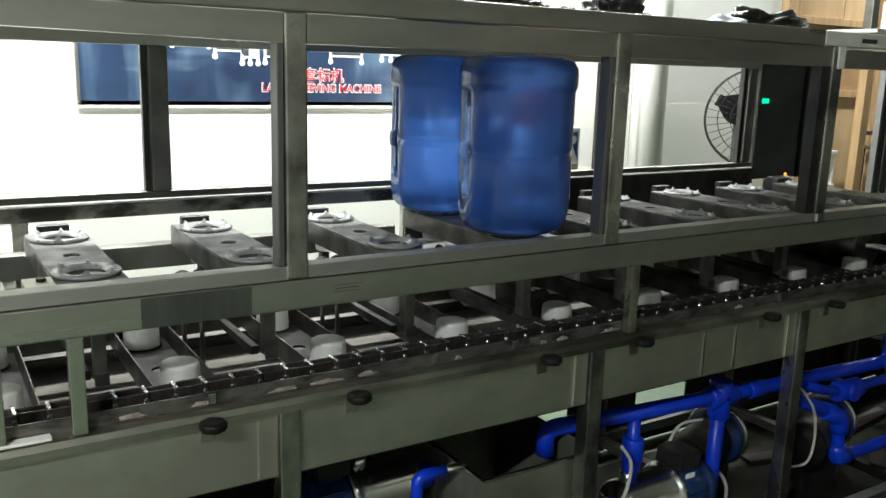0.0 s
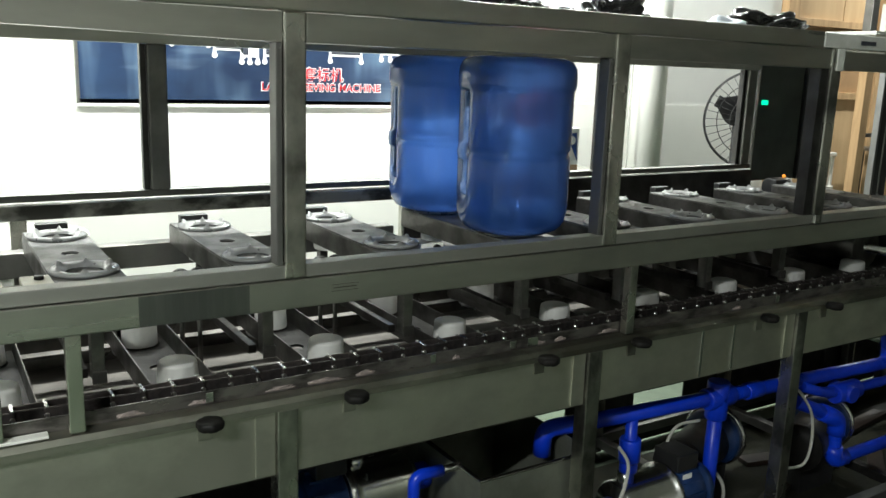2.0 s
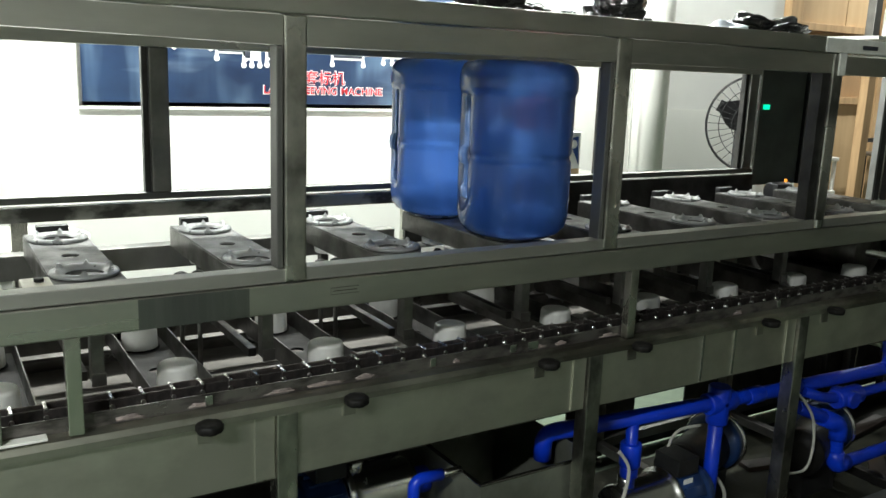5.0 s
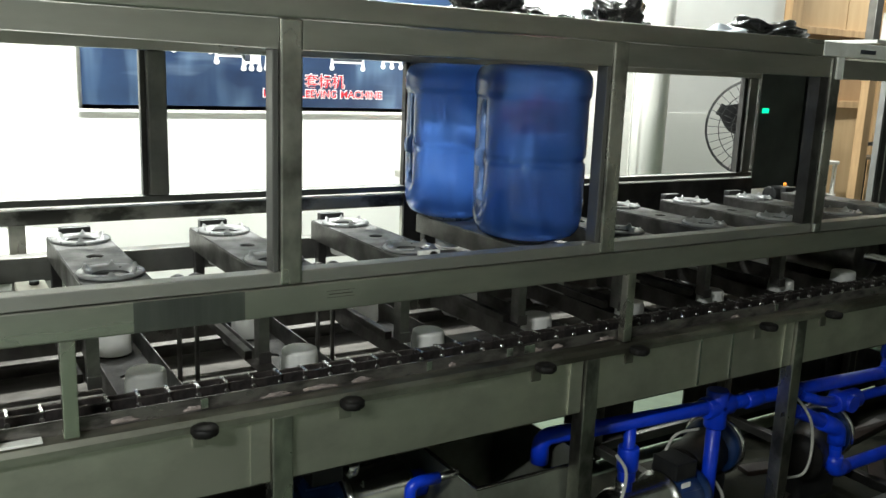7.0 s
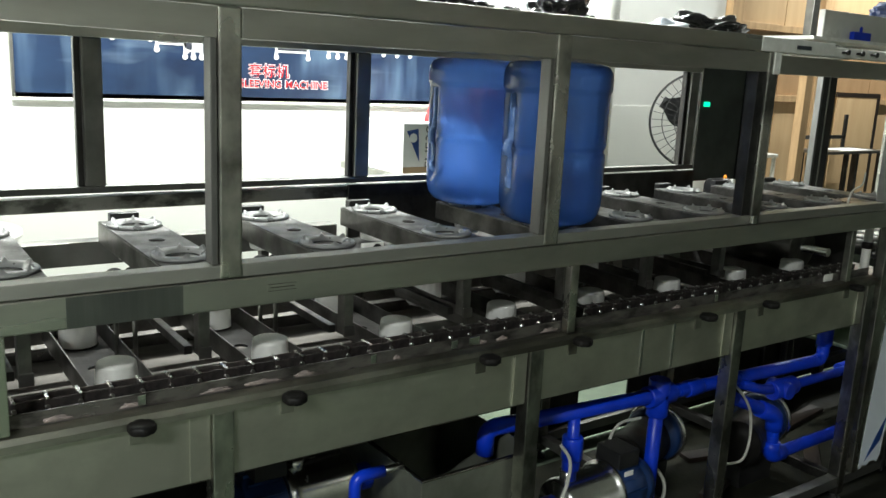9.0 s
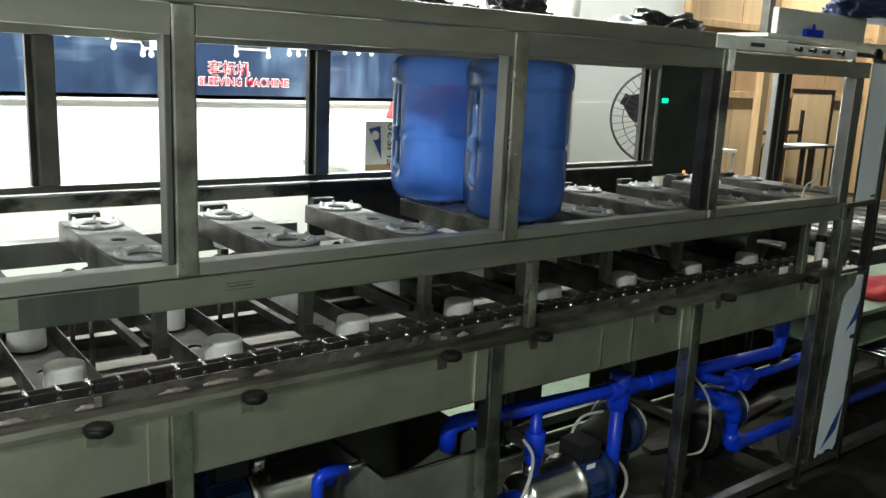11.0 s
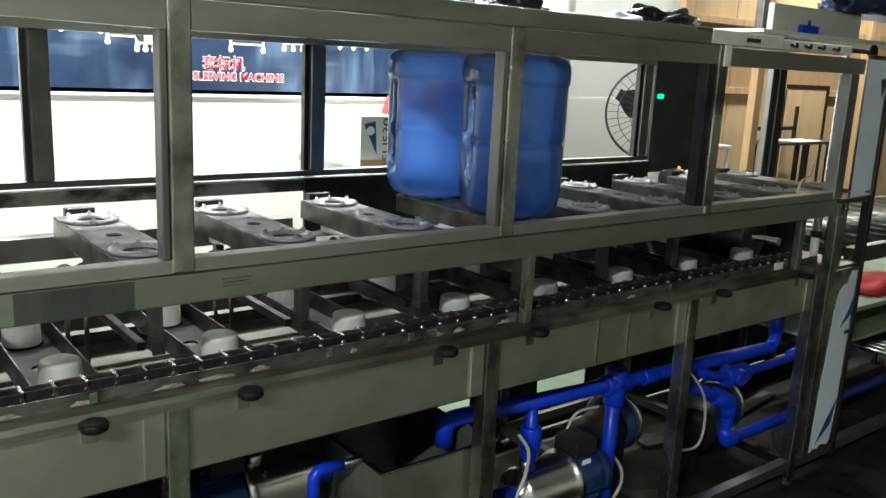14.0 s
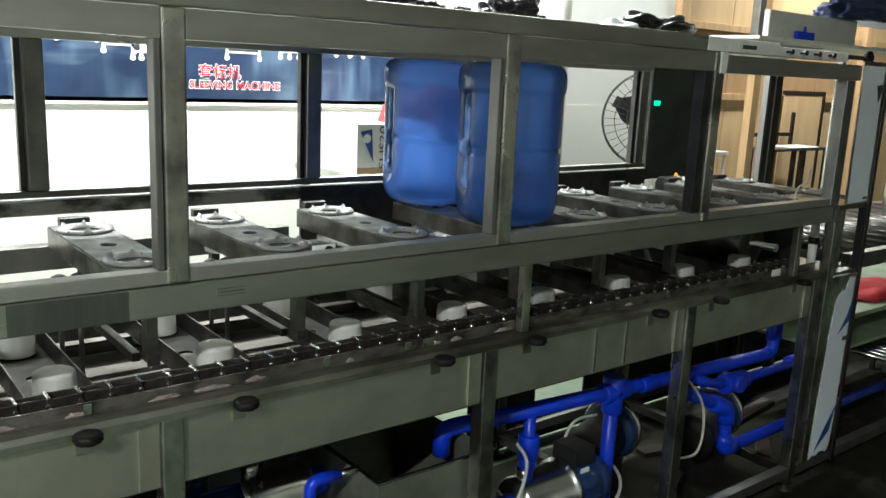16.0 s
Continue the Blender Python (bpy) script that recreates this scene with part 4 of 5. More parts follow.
# ---- end column and what lies past it ----
def end_column():
    t = thing("end_cabinet", (3.15, 0.1, 0), "steel end column with torn pale blue protective film", "cabinet")
    part("side_frame", box(3.030, 3.072, -0.004, 0.026, 0.099, 1.003, 0.002), steel_up, t)
    part("face", box(3.0725, 3.252, 0.0, 0.006, 0.099, 0.799, 0.001), steel_up, t)
    part("face", box(3.085, 3.252, 0.0, 0.003, 1.061, 1.55, 0.001), steel_up, t)
    part("edge", box(3.2525, 3.275, -0.004, 0.03, 0.05, 1.55, 0.002), dark_steel, t)
    part("stub_post", box(3.085, 3.115, 0.03, 0.06, 0.80, 1.058, 0.002), bright_steel, t)
    part("stub_post", box(3.20, 3.225, 0.06, 0.09, 0.80, 1.058, 0.002), steel_up, t)
    part("shelf", box(3.052, 3.251, 0.007, 0.25, 0.80, 0.812, 0.001), steel_wet, t)
    part("shelf", box(3.0725, 3.251, 0.007, 0.25, 1.040, 1.057, 0.001), steel_wet, t)

    def film(outline, y, mat, name, label=""):
        bm = bmesh.new()
        f = bm.faces.new([bm.verts.new((x, y, z)) for x, z in outline])
        ex = bmesh.ops.extrude_face_region(bm, geom=[f])
        bmesh.ops.translate(bm, vec=(0, 0.0008, 0), verts=[g for g in ex["geom"] if isinstance(g, bmesh.types.BMVert)])
        bmesh.ops.recalc_face_normals(bm, faces=bm.faces)
        return part(name, bm, mat, t, label)

    film([(3.100, 1.062), (3.236, 1.066), (3.230, 1.535), (3.087, 1.535)], -0.0015, film_white, "film", "pale protective film")
    film([(3.190, 1.47), (3.228, 1.475), (3.229, 1.45), (3.210, 1.41)], -0.003, ink_dark, "printed_mark")
    part("writing", box(3.200, 3.230, -0.0035, -0.002, 1.074, 1.082, 0), ink_dark, t)
    film([(3.078, 0.102), (3.092, 0.099), (3.10, 0.112), (3.135, 0.104), (3.15, 0.116), (3.18, 0.113), (3.205, 0.104), (3.222, 0.13), (3.225, 0.17), (3.233, 0.25), (3.24, 0.785), (3.198, 0.788), (3.187, 0.765), (3.182, 0.745), (3.15, 0.738), (3.13, 0.722), (3.12, 0.70), (3.105, 0.55), (3.09, 0.34)], -0.0015, film_white, "film", "torn pale protective film")
    film([(3.165, 0.575), (3.24, 0.62), (3.242, 0.70), (3.215, 0.64)], -0.003, film_blue, "printed_mark", "blue printed mark")
    film([(3.112, 0.125), (3.205, 0.19), (3.232, 0.29), (3.16, 0.20)], -0.003, film_blue, "printed_mark", "blue printed mark")
    part("writing", box(3.205, 3.238, -0.0035, -0.002, 0.545, 0.56, 0), ink_dark, t)
    t.location.x += 0.042


end_column()
rc = thing("control_box", (3.13, 0.78, 1.05), "tall dark tinted control box with a green glowing mark", "control box")
part("body", box(3.028, 3.31, 0.805, 0.88, 1.05, 1.52, 0.006), dark_panel, rc)
# small green glowing mark on the box's face
part("lamp", box(3.050, 3.086, 0.799, 0.8045, 1.354, 1.373, 0.002), green_glow, rc, "small green glowing mark")
part("edge_trim", box(3.0215, 3.0275, 0.80, 0.88, 1.05, 1.52, 0.001), bright_steel, rc)
part("edge_trim", box(3.3105, 3.33, 0.795, 0.88, 1.05, 1.52, 0.001), black_iron, rc)
dm = thing("drive_motor", (2.86, 0.60, 1.0), "small dark gear motor with an orange lamp", "motor")
part("body", turned([(0.03, 0), (0.034, 0.004), (0.034, 0.10), (0.028, 0.106)], pose(3.00, 0.69, 1.045, 0, 90), 20), black_iron, dm)
part("lamp", turned([(0.006, 0), (0.006, 0.008), (0.003, 0.011)], pose(3.09, 0.69, 1.078), 12), orange_led, dm, "orange lamp")
sp = thing("sprocket_drum", (2.80, 0.3, 0.85), "oily steel sprocket drum at the chain's turn", "drum")
part("drum", turned([(0.075, 0), (0.08, 0.004), (0.08, 0.30), (0.075, 0.304)], pose(2.93, 0.52, 0.90, 90), 28), steel_wet, sp)
part("shaft", turned([(0.015, -0.1), (0.015, 0.40)], pose(2.93, 0.52, 0.90, 90), 14), bright_steel, sp)

# outfeed frame beyond the column
of = thing("outfeed_conveyor", (4.4, 0.4, 0), "low steel outfeed conveyor with rollers past the column", "conveyor")
for y in (0.05, 0.72):
    part("rail", box(3.34, 6.4, y, y + 0.04, 0.79, 0.85, 0.003), steel_wet, of)
for x in (4.05, 5.1, 6.3):
    for y in (0.05, 0.72):
        part("leg", box(x, x + 0.04, y, y + 0.04, 0.02, 0.789, 0.003), steel_up, of)
for i in range(22):
    part("roller", turned([(0.02, 0), (0.02, 0.62)], pose(3.40 + i * 0.135, 0.715, 0.84, 90), 12), flange_steel, of)
gs = thing("low_shelf", (4.4, 0.3, 0), "pale green painted low shelf", "shelf")
part("board", box(3.45, 5.2, 0.12, 0.68, 0.548, 0.568, 0.003), green_shelf, gs)
part("board", box(3.45, 5.2, 0.12, 0.68, 0.420, 0.435, 0.003), green_shelf, gs)
for x in (3.46, 5.17):
    for y in (0.13, 0.65):
        part("leg", box(x, x + 0.025, y, y + 0.025, 0, 0.5479, 0.002), dark_steel, gs)
lone("red_rag", crumple(bmesh.new(), (0.17, 0.10, 0.05), 5.0, 0.35, 3), red_cloth, "crumpled red cloth on the green shelf", "cloth", at=(0, 0, 0)).location = (3.98, 0.24, 0.586)
mp = thing("small_motor", (3.62, 0.2, 0), "small steel motor under the outfeed", "motor")
part("body", turned([(0.04, 0), (0.045, 0.005), (0.045, 0.12), (0.03, 0.125)], pose(3.62, 0.28, 0.30, 90), 24), steel_wet, mp)
part("shaft", tube([(3.40, 0.2, 0.335), (3.62, 0.2, 0.335)], 0.007), bright_steel, mp)
part("stand", box(3.57, 3.67, 0.16, 0.27, 0, 0.262, 0.003), dark_steel, mp)

rk = thing("roller_track", (4.3, 0.3, 0), "low track of bright steel rollers past the column", "conveyor")
for y in (0.14, 0.50):
    part("side_rail", box(3.98, 4.75, y - 0.012, y + 0.012, 0.235, 0.275, 0.002), dark_stile, rk)
for i in range(13):
    part("roller", turned([(0.004, 0), (0.013, 0.003), (0.013, 0.331), (0.004, 0.334)], pose(4.02 + i * 0.056, 0.487, 0.282, 90), 12), bright_steel, rk)
for x in (4.05, 4.68):
    for y in (0.14, 0.50):
        part("leg", box(x - 0.012, x + 0.012, y - 0.010, y + 0.010, 0.006, 0.2345, 0.001), dark_steel, rk)

# ---- on top of the machine ----
cp = thing("roof_plate", (2.4, 0.1, 1.53), "folded steel roof plate, made white for its brightness, with a slot handle", "steel plate")
# white material stands for the brightly lit steel of the plate
part("plate", box(2.250, 2.60, 0.0, 0.052, 1.542, 1.580, 0.003), white_plastic, cp)
part("slot", box(2.408, 2.476, -0.003, -0.0005, 1.554, 1.565, 0.0005), ink_dark, cp)
fb = thing("spray_bar", (2.8, 0.05, 1.53), "pale spray bar with small pipe stubs on the roof rail", "pipe bar")
# white here too, for the bright look of the silver bar
part("bar", box(2.625, 3.05, 0.02, 0.06, 1.542, 1.572, 0.004), white_plastic, fb)
for x in (2.67, 2.75, 2.83, 2.92):
    part("stub", turned([(0.004, 0), (0.004, 0.014), (0.008, 0.016), (0.008, 0.022)], pose(x, 0.018, 1.558, 90), 10), black_iron, fb)
part("wheel", turned([(0.02, 0), (0.024, 0.004), (0.024, 0.014), (0.02, 0.018)], pose(3.19, 0.03, 1.562, 90), 20), rubber, fb)
part("wheel_arm", box(3.051, 3.19, 0.032, 0.042, 1.553, 1.568, 0.001), steel_up, fb)
dt = thing("splash_tray", (3.5, 0.5, 1.58), "pale cloudy splash board on a bright roof tray", "splash board")
part("body", box(3.20, 3.86, 0.42, 0.445, 1.6355, 1.735, 0.003), acrylic, dt, "pale cloudy splash board")
part("tray", box(3.10, 4.5, 0.39, 0.78, 1.622, 1.635, 0.001), white_plastic, dt, "bright white tray edge")
for x in (4.4,):
    for y in (0.42, 0.74):
        part("leg", box(x, x + 0.03, y, y + 0.03, 0.862, 1.6215, 0.002), steel_up, dt)
bb = thing("valve_block", (3.37, 0.4, 1.61), "small bright blue plastic valve block", "valve block")
part("block", box(3.37, 3.49, 0.395, 0.415, 1.6355, 1.666, 0.003), blue_paint, bb)
part("stem", turned([(0.006, 0), (0.006, 0.016), (0.002, 0.022)], pose(3.43, 0.405, 1.666), 10), blue_paint, bb)
up = thing("outfeed_upright", (3.85, 0.8, 0), "paired steel and dark uprights past the window bays", "upright")
part("pale_profile", box(3.868, 3.884, 0.80, 0.83, 0, 1.6215, 0.002), dark_stile, up)
part("dark_profile", box(3.8845, 3.920, 0.80, 0.84, 0, 1.6215, 0.002), black_iron, up)
part("bright_profile", box(3.9205, 3.934, 0.80, 0.82, 0, 1.6215, 0.002), bright_steel, up)
part("dark_profile", box(3.9345, 3.985, 0.80, 0.84, 0, 1.6215, 0.002), black_iron, up)
lone("blue_tarpaulin", crumple(bmesh.new(), (0.40, 0.12, 0.10), 9.0, 0.30, 5), tarp_navy, "folded dark blue tarpaulin over the splash board", "tarpaulin").location = (4.08, 0.46, 1.771)


def bag(x, y, z, size, seed, label):
    ob = lone("plastic_bag", crumple(bmesh.new(), size, seed, 0.45, 5), bag_film, label, "plastic bag", "black plastic bags")
    ob.location = (x, y, z + size[2] * 0.35)
    return ob


bag(1.74, 0.80, 1.584, (0.17, 0.11, 0.085), 1.0, "crumpled black plastic bag on the roof beam")
bag(2.24, 0.80, 1.584, (0.125, 0.09, 0.105), 2.3, "knotted black plastic bag on the roof beam")
bag(2.04, 0.80, 1.584, (0.07, 0.05, 0.05), 4.1, "small black plastic bag on the roof beam")
bag(2.99, 0.80, 1.584, (0.25, 0.12, 0.085), 6.2, "wide black plastic bag on the roof beam")
lone("plastic_sheet", crumple(bmesh.new(), (0.14, 0.09, 0.05), 7.7, 0.5, 4), film_white, "crumpled clear plastic sheet beside a bag", "plastic sheet").location = (2.76, 0.77, 1.612)

# ---- along the wall ----
BZ = 1.260


def banner():
    y = WALL_Y
    t = thing("wall_banner", (1.9, y, BZ), "dark blue printed banner with machine drawings and red writing", "banner")
    x0, x1 = 0.772, 2.96
    part("print", box(x0, x1, y - 0.006, y - 0.001, BZ, 2.1, 0), banner_mat, t)
    part("bottom_trim", box(x0 - 0.015, x1 + 0.015, y - 0.014, y - 0.001, BZ - 0.014, BZ - 0.0005, 0.002), white_plastic, t, "pale edge strip")
    part("side_trim", box(x0 - 0.015, x0 - 0.0005, y - 0.012, y - 0.001, BZ, 2.1, 0.002), steel, t)
    f = y - 0.0062
    headings = (("\u5957\u6807\u673a", (1.762, 1.967, 1.371, 1.436), 0.008, 0.035), ("LABEL", (1.558, 1.692, 1.3255, 1.361), 0.018, 0.055),
                ("SLEEVING", (1.718, 1.925, 1.3255, 1.361), 0.018, 0.055), ("MACHINE", (1.949, 2.172, 1.3255, 1.361), 0.018, 0.055))
    for words, bx, thick, rim in headings:
        lettering("heading_outline", words, (bx[0] - 0.004, bx[1] + 0.004, bx[2] - 0.004, bx[3] + 0.004), f - 0.0006, ink_white, t, bold=rim)
        lettering("heading", words, bx, f - 0.0012, ink_red, t, bold=thick)
    # lower parts of the drawn machines, in white lines
    def drawn(cx, w, h, z, legs, bars):
        """One drawn machine: pale body with a white outline, dark frame bars, legs and castors."""
        cx, z = 0.772 + (cx - 0.845) * 1.013, z + 0.033 + (z - 1.3) * 0.04
        tall = cx - w / 2
        d = part("machine_drawing", box(tall - 0.006, tall + w + 0.006, f - 0.0012, f - 0.0002, z + 0.020, z + h + 0.12, 0), ink_white, t)
        for i in range(legs):
            x = tall + w * i / (legs - 1)
            part("drawn_leg", box(x - 0.008, x + 0.008, f - 0.0012, f - 0.0002, z, z + 0.0195, 0), ink_white, d)
            part("drawn_castor", turned([(0.001, 0), (0.013, 0.0002), (0.013, 0.0008)], pose(x, f - 0.0013, z - 0.002, 90), 12), ink_white, d)
        rows = max(bars, 2)
        for j in range(rows):
            z0 = z + 0.030 + (h + 0.08) * j / rows
            z1 = z + 0.030 + (h + 0.08) * (j + 1) / rows - 0.008
            for i in range(legs - 1):
                a, b = tall + w * i / (legs - 1) + 0.006, tall + w * (i + 1) / (legs - 1) - 0.006
                part("drawn_opening", box(a, b, f - 0.0022, f - 0.0013, z0, z1, 0), carton if (i + j) % 3 else ink_dark, d)

    drawn(0.99, 0.13, 0.12, 1.500, 2, 2)
    drawn(1.06, 0.05, 0.12, 1.490, 2, 2)
    drawn(1.30, 0.16, 0.16, 1.480, 2, 2)
    drawn(1.47, 0.13, 0.14, 1.440, 2, 4)
    drawn(1.565, 0.075, 0.16, 1.415, 3, 5)
    drawn(1.66, 0.05, 0.16, 1.420, 2, 3)
    drawn(2.04, 0.165, 0.16, 1.433, 2, 2)
    drawn(2.28, 0.10, 0.10, 1.448, 3, 4)
    drawn(2.62, 0.16, 0.12, 1.470, 3, 2)


banner()
lone("drain_pipe", turned([(0.100, 0.0), (0.100, 4.19)], pose(3.872, WALL_Y - 0.16, 0.002), 36), wall_lower, "thick white vertical pipe against the wall", "pipe", at=(3.872, WALL_Y - 0.16, 0.002))
cable([(4.07, WALL_Y - 0.012, 1.16), (4.10, WALL_Y - 0.012, 1.0), (4.18, WALL_Y - 0.012, 0.72), (4.20, WALL_Y - 0.012, 0.4)], 0.006, "dark cable hanging on the wall")
cable([(3.70, WALL_Y - 0.20, 3.6), (3.69, WALL_Y - 0.20, 1.5), (3.70, WALL_Y - 0.20, 0.6), (3.70, WALL_Y - 0.20, 0.0)], 0.005, "thin cable beside the pipe")

# pile of cartons behind the machine
tb = thing("side_table", (2.95, 1.95, 0), "plain steel side table carrying cartons", "table")
part("tabletop", box(2.18, 3.1, 1.64, 2.25, 0.955, 0.985, 0.004), steel, tb)
for x in (2.20, 3.04):
    for y in (1.65, 2.19):
        part("leg", box(x, x + 0.035, y, y + 0.035, 0, 0.9545, 0.002), steel_up, tb)


def carton_box(x0, x1, y0, y1, h, label, words, mark=0.0):
    z = 0.986
    t = thing("carton", ((x0 + x1) / 2, (y0 + y1) / 2, z), label, "carton", "cartons")
    part("box", box(x0, x1, y0, y1, z, z + h, 0.004), carton, t)
    part("tape", box(x0 + 0.002, x1 - 0.002, y0 - 0.0012, y0 - 0.0002, z + 0.004, z + 0.035, 0), carton_brown, t)
    bm = bmesh.new()
    bm.faces.new([bm.verts.new((x0 + mark + a, y0 - 0.0016, z + h * b)) for a, b in ((0.015, 0.85), (0.075, 0.9), (0.085, 0.25))])
    part("printed_mark", bm, film_blue, t)
    bm = turned([(0.02, 0), (0.02, 0.001)], pose(x0 + mark + 0.05, y0 - 0.0018, z + h * 0.72, 90), 20)
    part("printed_ring", bm, ink_white, t)
    if words:
        lettering("writing", words, (x0 + 0.115, x0 + 0.155, z + 0.03, z + h - 0.01), y0 - 0.0016, ink_dark, t, 90)


carton_box(2.192, 2.49, 1.70, 2.05, 0.227, "pale carton with blue print on the side table", "SUS30")
carton_box(2.60, 2.893, 1.70, 2.05, 0.21, "pale carton with blue print on the side table", "", 0.20)
lone("red_bag", crumple(bmesh.new(), (0.12, 0.10, 0.13), 3.3, 0.3, 4), red_cloth, "crumpled red bag on the cartons", "bag").location = (2.74, 1.86, 1.240)
lone("red_rag", crumple(bmesh.new(), (0.036, 0.03, 0.062), 8.3, 0.35, 3), red_cloth, "crumpled red cloth on a carton", "cloth").location = (2.400, 1.78, 1.238)

# white tubs behind the near bays
def tub(x, y, r, h, z):
    t = thing("white_tub", (x, y, z), "white plastic tub behind the machine", "tub", "white tubs")
    part("body", turned([(r * 0.8, 0), (r * 0.98, h - 0.02), (r * 1.04, h - 0.015), (r * 1.04, h), (r * 0.96, h), (r * 0.78, 0.01), (0.01, 0.01)], pose(x, y, z), 32, False), white_plastic, t)


tub(0.42, 1.45, 0.20, 0.90, 0.0)
tub(0.98, 1.6, 0.18, 0.62, 0.0)


# ---- fan ----
def fan(x, y, z, r, turn):
    t = thing("industrial_fan", (x, y, 0), "black wire-cage industrial fan on a stand", "fan")
    m = Matrix.Translation((x, y, z)) @ pose(0, 0, 0, 90, 0, turn)
    bm = bmesh.new()
    for rr, dz in ((r, 0.0), (r * 0.98, 0.05), (r * 0.75, 0.075), (r * 0.5, 0.085), (r * 0.25, 0.09), (r * 0.98, -0.05)):
        sweep(bm, [(rr * math.cos(2 * math.pi * i / 40), rr * math.sin(2 * math.pi * i / 40), dz) for i in range(41)], 0.005 if rr == r else 0.0025, 6)
    for i in range(36):
        a = 2 * math.pi * i / 36
        sweep(bm, [(k * r * math.cos(a), k * r * math.sin(a), d) for k, d in ((0.12, 0.09), (0.5, 0.085), (0.8, 0.073), (0.98, 0.05), (1.0, 0.0), (0.98, -0.05))], 0.0017, 5)
    bmesh.ops.transform(bm, matrix=m, verts=bm.verts)
    part("cage", bm, black_iron, t)
    part("hub", turned([(0.05, -0.1), (0.055, -0.02), (0.045, 0.04), (0.02, 0.05)], m, 20), black_iron, t)
    for i in range(3):
        b = bmesh.new()
        for k in range(9):
            s = k / 8
            w, tw = 0.035 + 0.055 * math.sin(math.pi * min(s + 0.15, 1)), 0.035 * (1 - s)
            x1 = 0.04 + s * (r * 0.86 - 0.04)
            b.verts.new((x1, -w, tw))
            b.verts.new((x1, w, -tw))
        b.verts.ensure_lookup_table()
        for k in range(8):
            b.faces.new((b.verts[2 * k], b.verts[2 * k + 1], b.verts[2 * k + 3], b.verts[2 * k + 2]))
        bmesh.ops.solidify(b, geom=b.faces, thickness=0.003)
        bmesh.ops.transform(b, matrix=m @ pose(0, 0, 0, 0, 0, 120 * i + 35), verts=b.verts)
        part("blade", b, black_iron, t)
    part("pole", tube([(x, y + 0.13, 0.02), (x, y + 0.13, z)], 0.02), black_iron, t)
    part("arm", tube([(x, y + 0.13, z), (x, y + 0.06, z)], 0.03), black_iron, t)
    part("foot", turned([(0.25, 0), (0.25, 0.015), (0.03, 0.03)], pose(x, y + 0.13, 0), 28), black_iron, t)


fan(4.35, 1.85, 1.22, 0.285, -48)


# ---- timber partition, stool and table at the far end ----
def partition():
    y = 2.42
    t = thing("timber_partition", (7, y, 0), "tall partition of plywood boards on a raw timber frame", "partition")
    xs = [5.22, 5.92, 6.35, 7.2, 7.9, 8.7, 9.8]
    for a, b in zip(xs, xs[1:]):
        part("board", box(a + 0.004, b - 0.004, y, y + 0.02, 0.05, 1.335, 0.002), plywood, t)
        part("board", box(a + 0.004, b - 0.004, y, y + 0.02, 1.341, 1.83, 0.002), plywood_dark, t)
        part("board", box(a + 0.004, b - 0.004, y, y + 0.02, 1.836, 2.9, 0.002), plywood, t)
    for x in (5.27, 6.36, 7.90, 9.3):
        part("stud", box(x - 0.06, x + 0.06, y - 0.07, y - 0.0005, 0, 3.0, 0.004), timber, t)
    for x0, x1 in ((5.34, 6.28), (6.44, 7.82), (7.98, 9.2)):
        for z in (1.33, 1.83, 2.5):
            part("batten", box(x0, x1, y - 0.035, y - 0.0005, z, z + 0.05, 0.003), timber, t)
    part("dark_frame", box(6.65, 7.29, y - 0.06, y - 0.04, 1.385, 1.42, 0.002), dark_wood, t)
    part("dark_frame", box(7.25, 7.29, y - 0.06, y - 0.04, 0.6, 1.3845, 0.002), dark_wood, t)
    part("pale_panel", box(6.66, 7.248, y - 0.056, y - 0.044, 0.6, 1.3845, 0.002), plywood, t)


partition()


def desk():
    t = thing("small_table", (7.0, 2.0, 0), "narrow dark steel table carrying a sheet of paper", "table")
    part("tabletop", box(5.99, 6.84, 2.0, 2.28, 0.975, 0.995, 0.003), steel_wet, t)
    for x in (6.33, 6.47, 6.80):
        part("leg", box(x, x + 0.03, 2.03, 2.06, 0, 0.9745, 0.002), dark_steel, t)
    for x in (6.05, 6.78):
        part("leg", box(x, x + 0.03, 2.22, 2.25, 0, 0.9745, 0.002), dark_steel, t)
    part("back_rail", box(6.15, 6.72, 2.285, 2.30, 1.06, 1.09, 0.002), dark_steel, t)
    part("back_post", box(6.68, 6.72, 2.285, 2.30, 0.94, 1.25, 0.002), dark_steel, t)
    lone("paper_sheet", box(6.25, 6.66, 2.02, 2.20, 0.9955, 0.9995, 0.001), paper, "white sheet of paper on the narrow table", "paper")


desk()
st = thing("white_stool", (4.95, 2.0, 0), "white metal step stool", "stool")
for z in (0.72, 0.95):
    part("step", box(5.12, 5.60, 2.12, 2.30, z, z + 0.025, 0.004), white_plastic, st)
for x in (5.13, 5.57):
    for y in (2.13, 2.27):
        part("leg", box(x, x + 0.022, y, y + 0.022, 0, 0.7195, 0.002), white_plastic, st)
        part("upright", box(x, x + 0.022, y, y + 0.022, 0.7455, 0.9495, 0.002), white_plastic, st)
sc = thing("timber_post", (5.65, 2.03, 0), "raw timber post with a galvanised steel sleeve above", "post")
part("post", box(5.63, 5.71, 2.0, 2.06, 0.01, 1.62, 0.004), timber, sc)
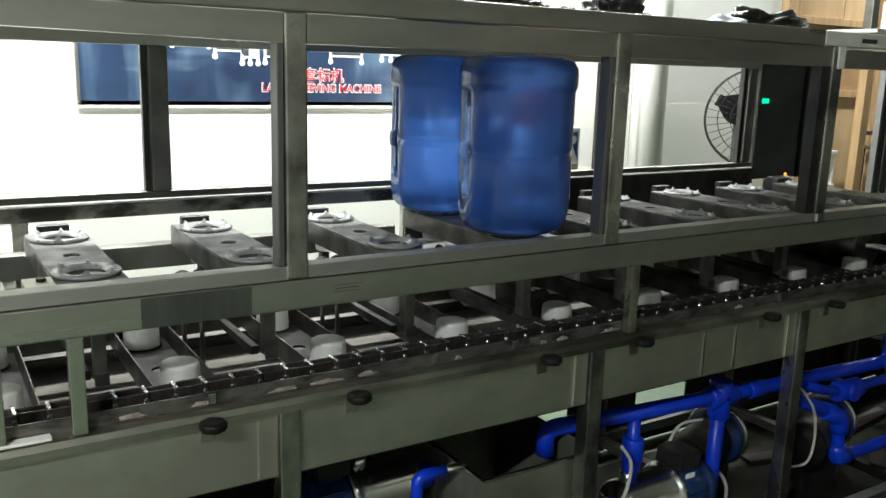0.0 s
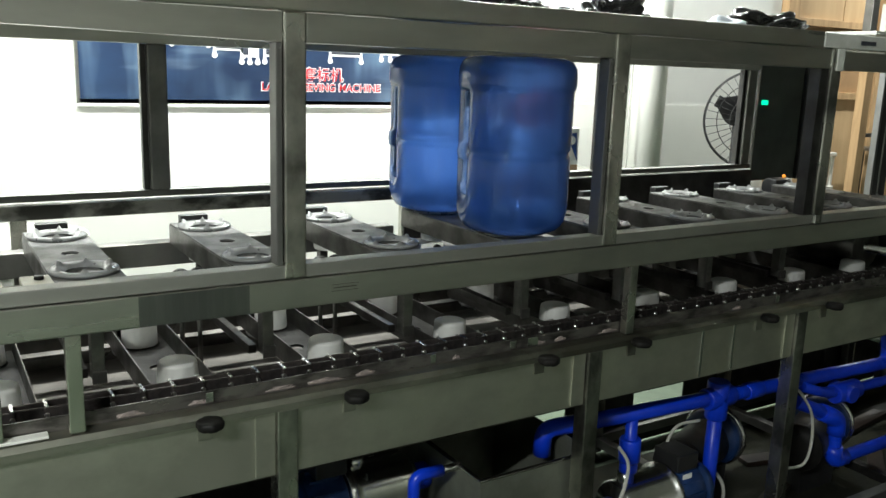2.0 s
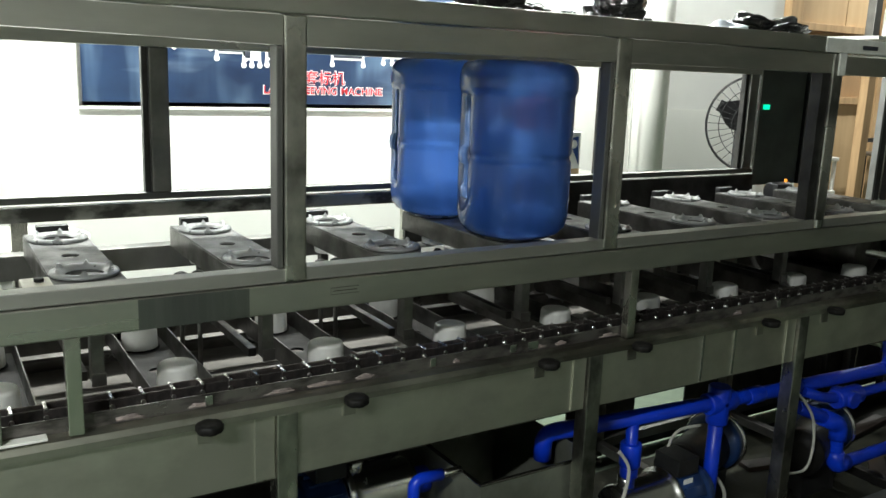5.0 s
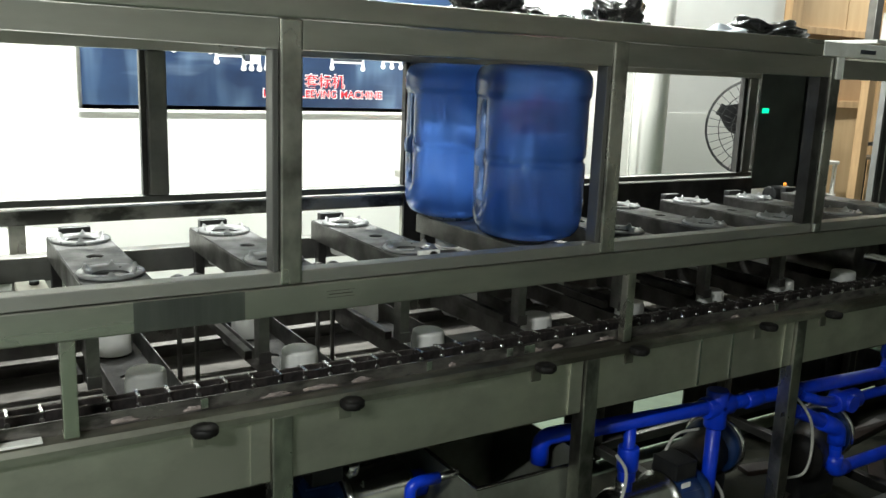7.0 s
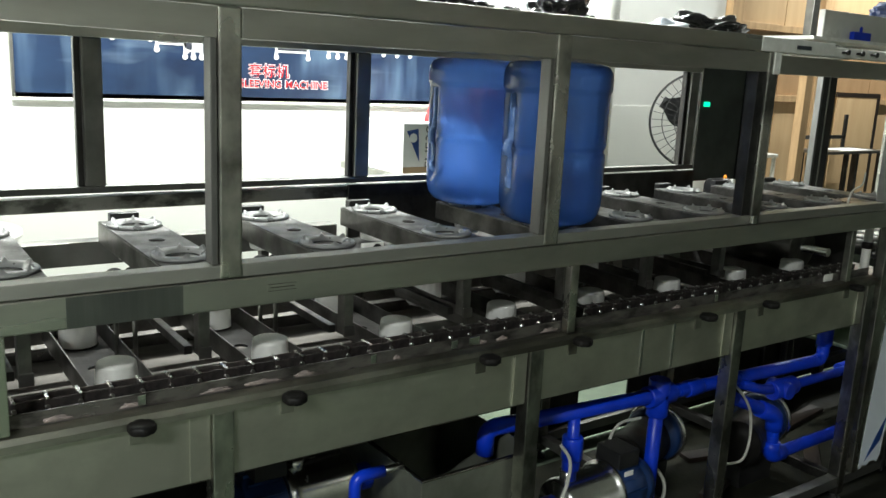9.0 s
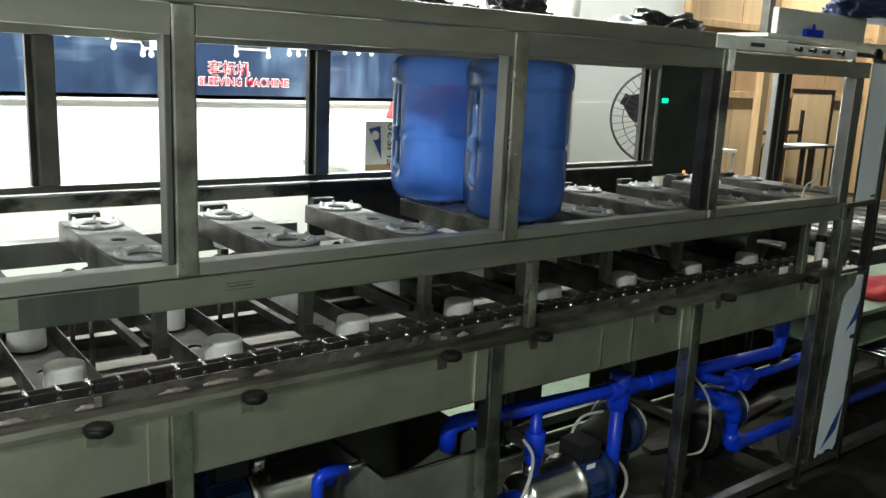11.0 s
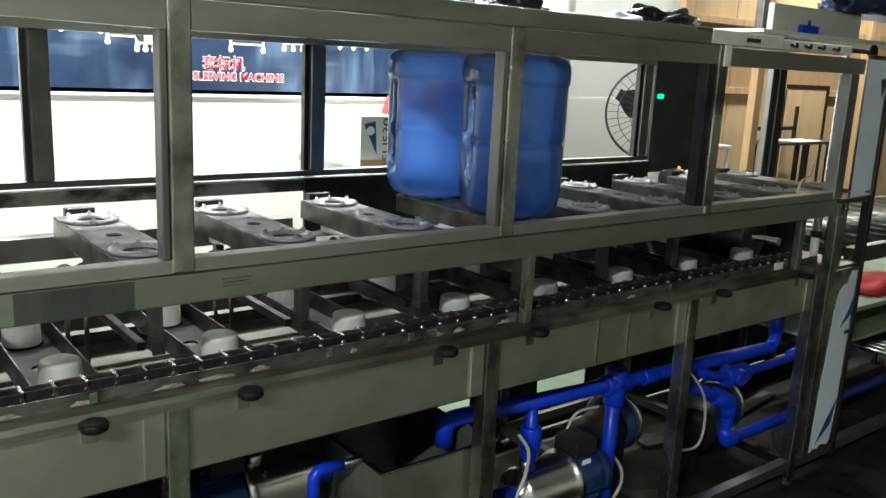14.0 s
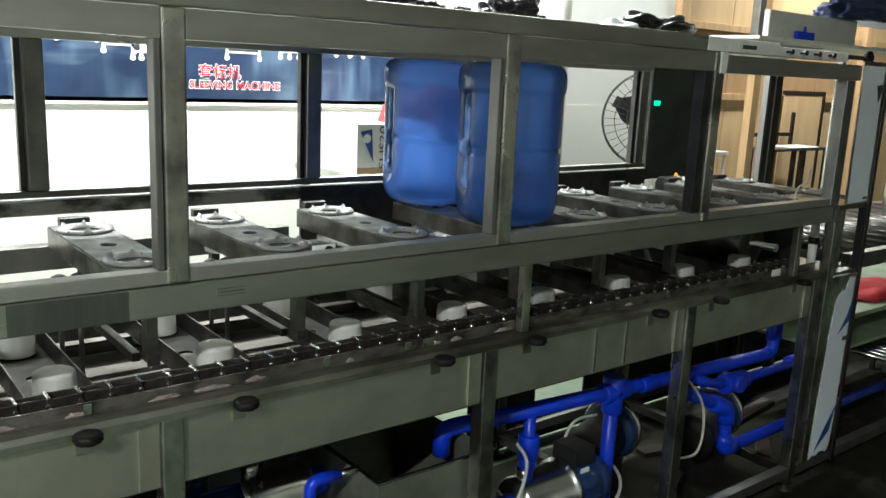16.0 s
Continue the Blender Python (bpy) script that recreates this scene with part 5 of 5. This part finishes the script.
part("steel_sleeve", box(5.60, 5.67, 2.0, 2.06, 1.6205, 2.8, 0.003), rear_steel, sc, "galvanised steel sleeve")
part("foot_plate", box(5.57, 5.73, 1.95, 2.11, 0, 0.0095, 0.002), steel, sc)


cable([(2.955, 0.046, 1.185), (2.945, 0.046, 1.145), (2.89, 0.046, 1.125), (2.872, 0.046, 1.0825)], 0.003, "thin pale cord hanging over the rail")
er = thing("guide_roller", (3.145, 0.11, 0.813), "upright white plastic guide roller with black bands", "roller")
part("sleeve", turned([(0.013, 0.0), (0.015, 0.002), (0.015, 0.085), (0.013, 0.087)], pose(3.148, 0.105, 0.8125), 20), white_plastic, er)
part("sleeve", turned([(0.013, 0.0), (0.015, 0.002), (0.015, 0.055), (0.013, 0.057)], pose(3.148, 0.105, 0.925), 20), white_plastic, er)
part("band", turned([(0.018, 0.0), (0.020, 0.003), (0.020, 0.020), (0.018, 0.023)], pose(3.148, 0.105, 0.901), 20), rubber, er)
part("cap", turned([(0.016, 0.0), (0.018, 0.003), (0.018, 0.015), (0.006, 0.020), (0.006, 0.057)], pose(3.148, 0.105, 0.983), 20), rubber, er)
part("pin", turned([(0.005, 0.0), (0.005, 0.23)], pose(3.148, 0.105, 0.8122), 10), bright_steel, er)


# ---- motion ----
STEP = [(t, d * PITCH / 0.3165) for t, d in ((0, 0.0), (6.5, 0.0), (6.6, 0.002), (6.7, 0.0140), (7.0, 0.0520), (7.5, 0.1150), (8.0, 0.1780), (8.5, 0.2410), (9.0, 0.3040), (9.1, 0.3150), (9.2, 0.3165), (16.0, 0.3165))]


def motions():
    for x, ob in uppers:
        walk(ob, [(t, pose(x + d, 0, 1.062)) for t, d in STEP])
    for x, ob in lowers:
        walk(ob, [(t, pose(x - d, 0, 0.786, 0, 180, 0)) for t, d in STEP])
    for y, ob in bottles:
        walk(ob, [(t, pose(BOTTLE_X + d, y, 1.066)) for t, d in STEP])
    for ob in (lower_chain, lower_chain_back):
        walk(ob, [(t, pose(-d, ob.location.y, ob.location.z)) for t, d in STEP])


motions()
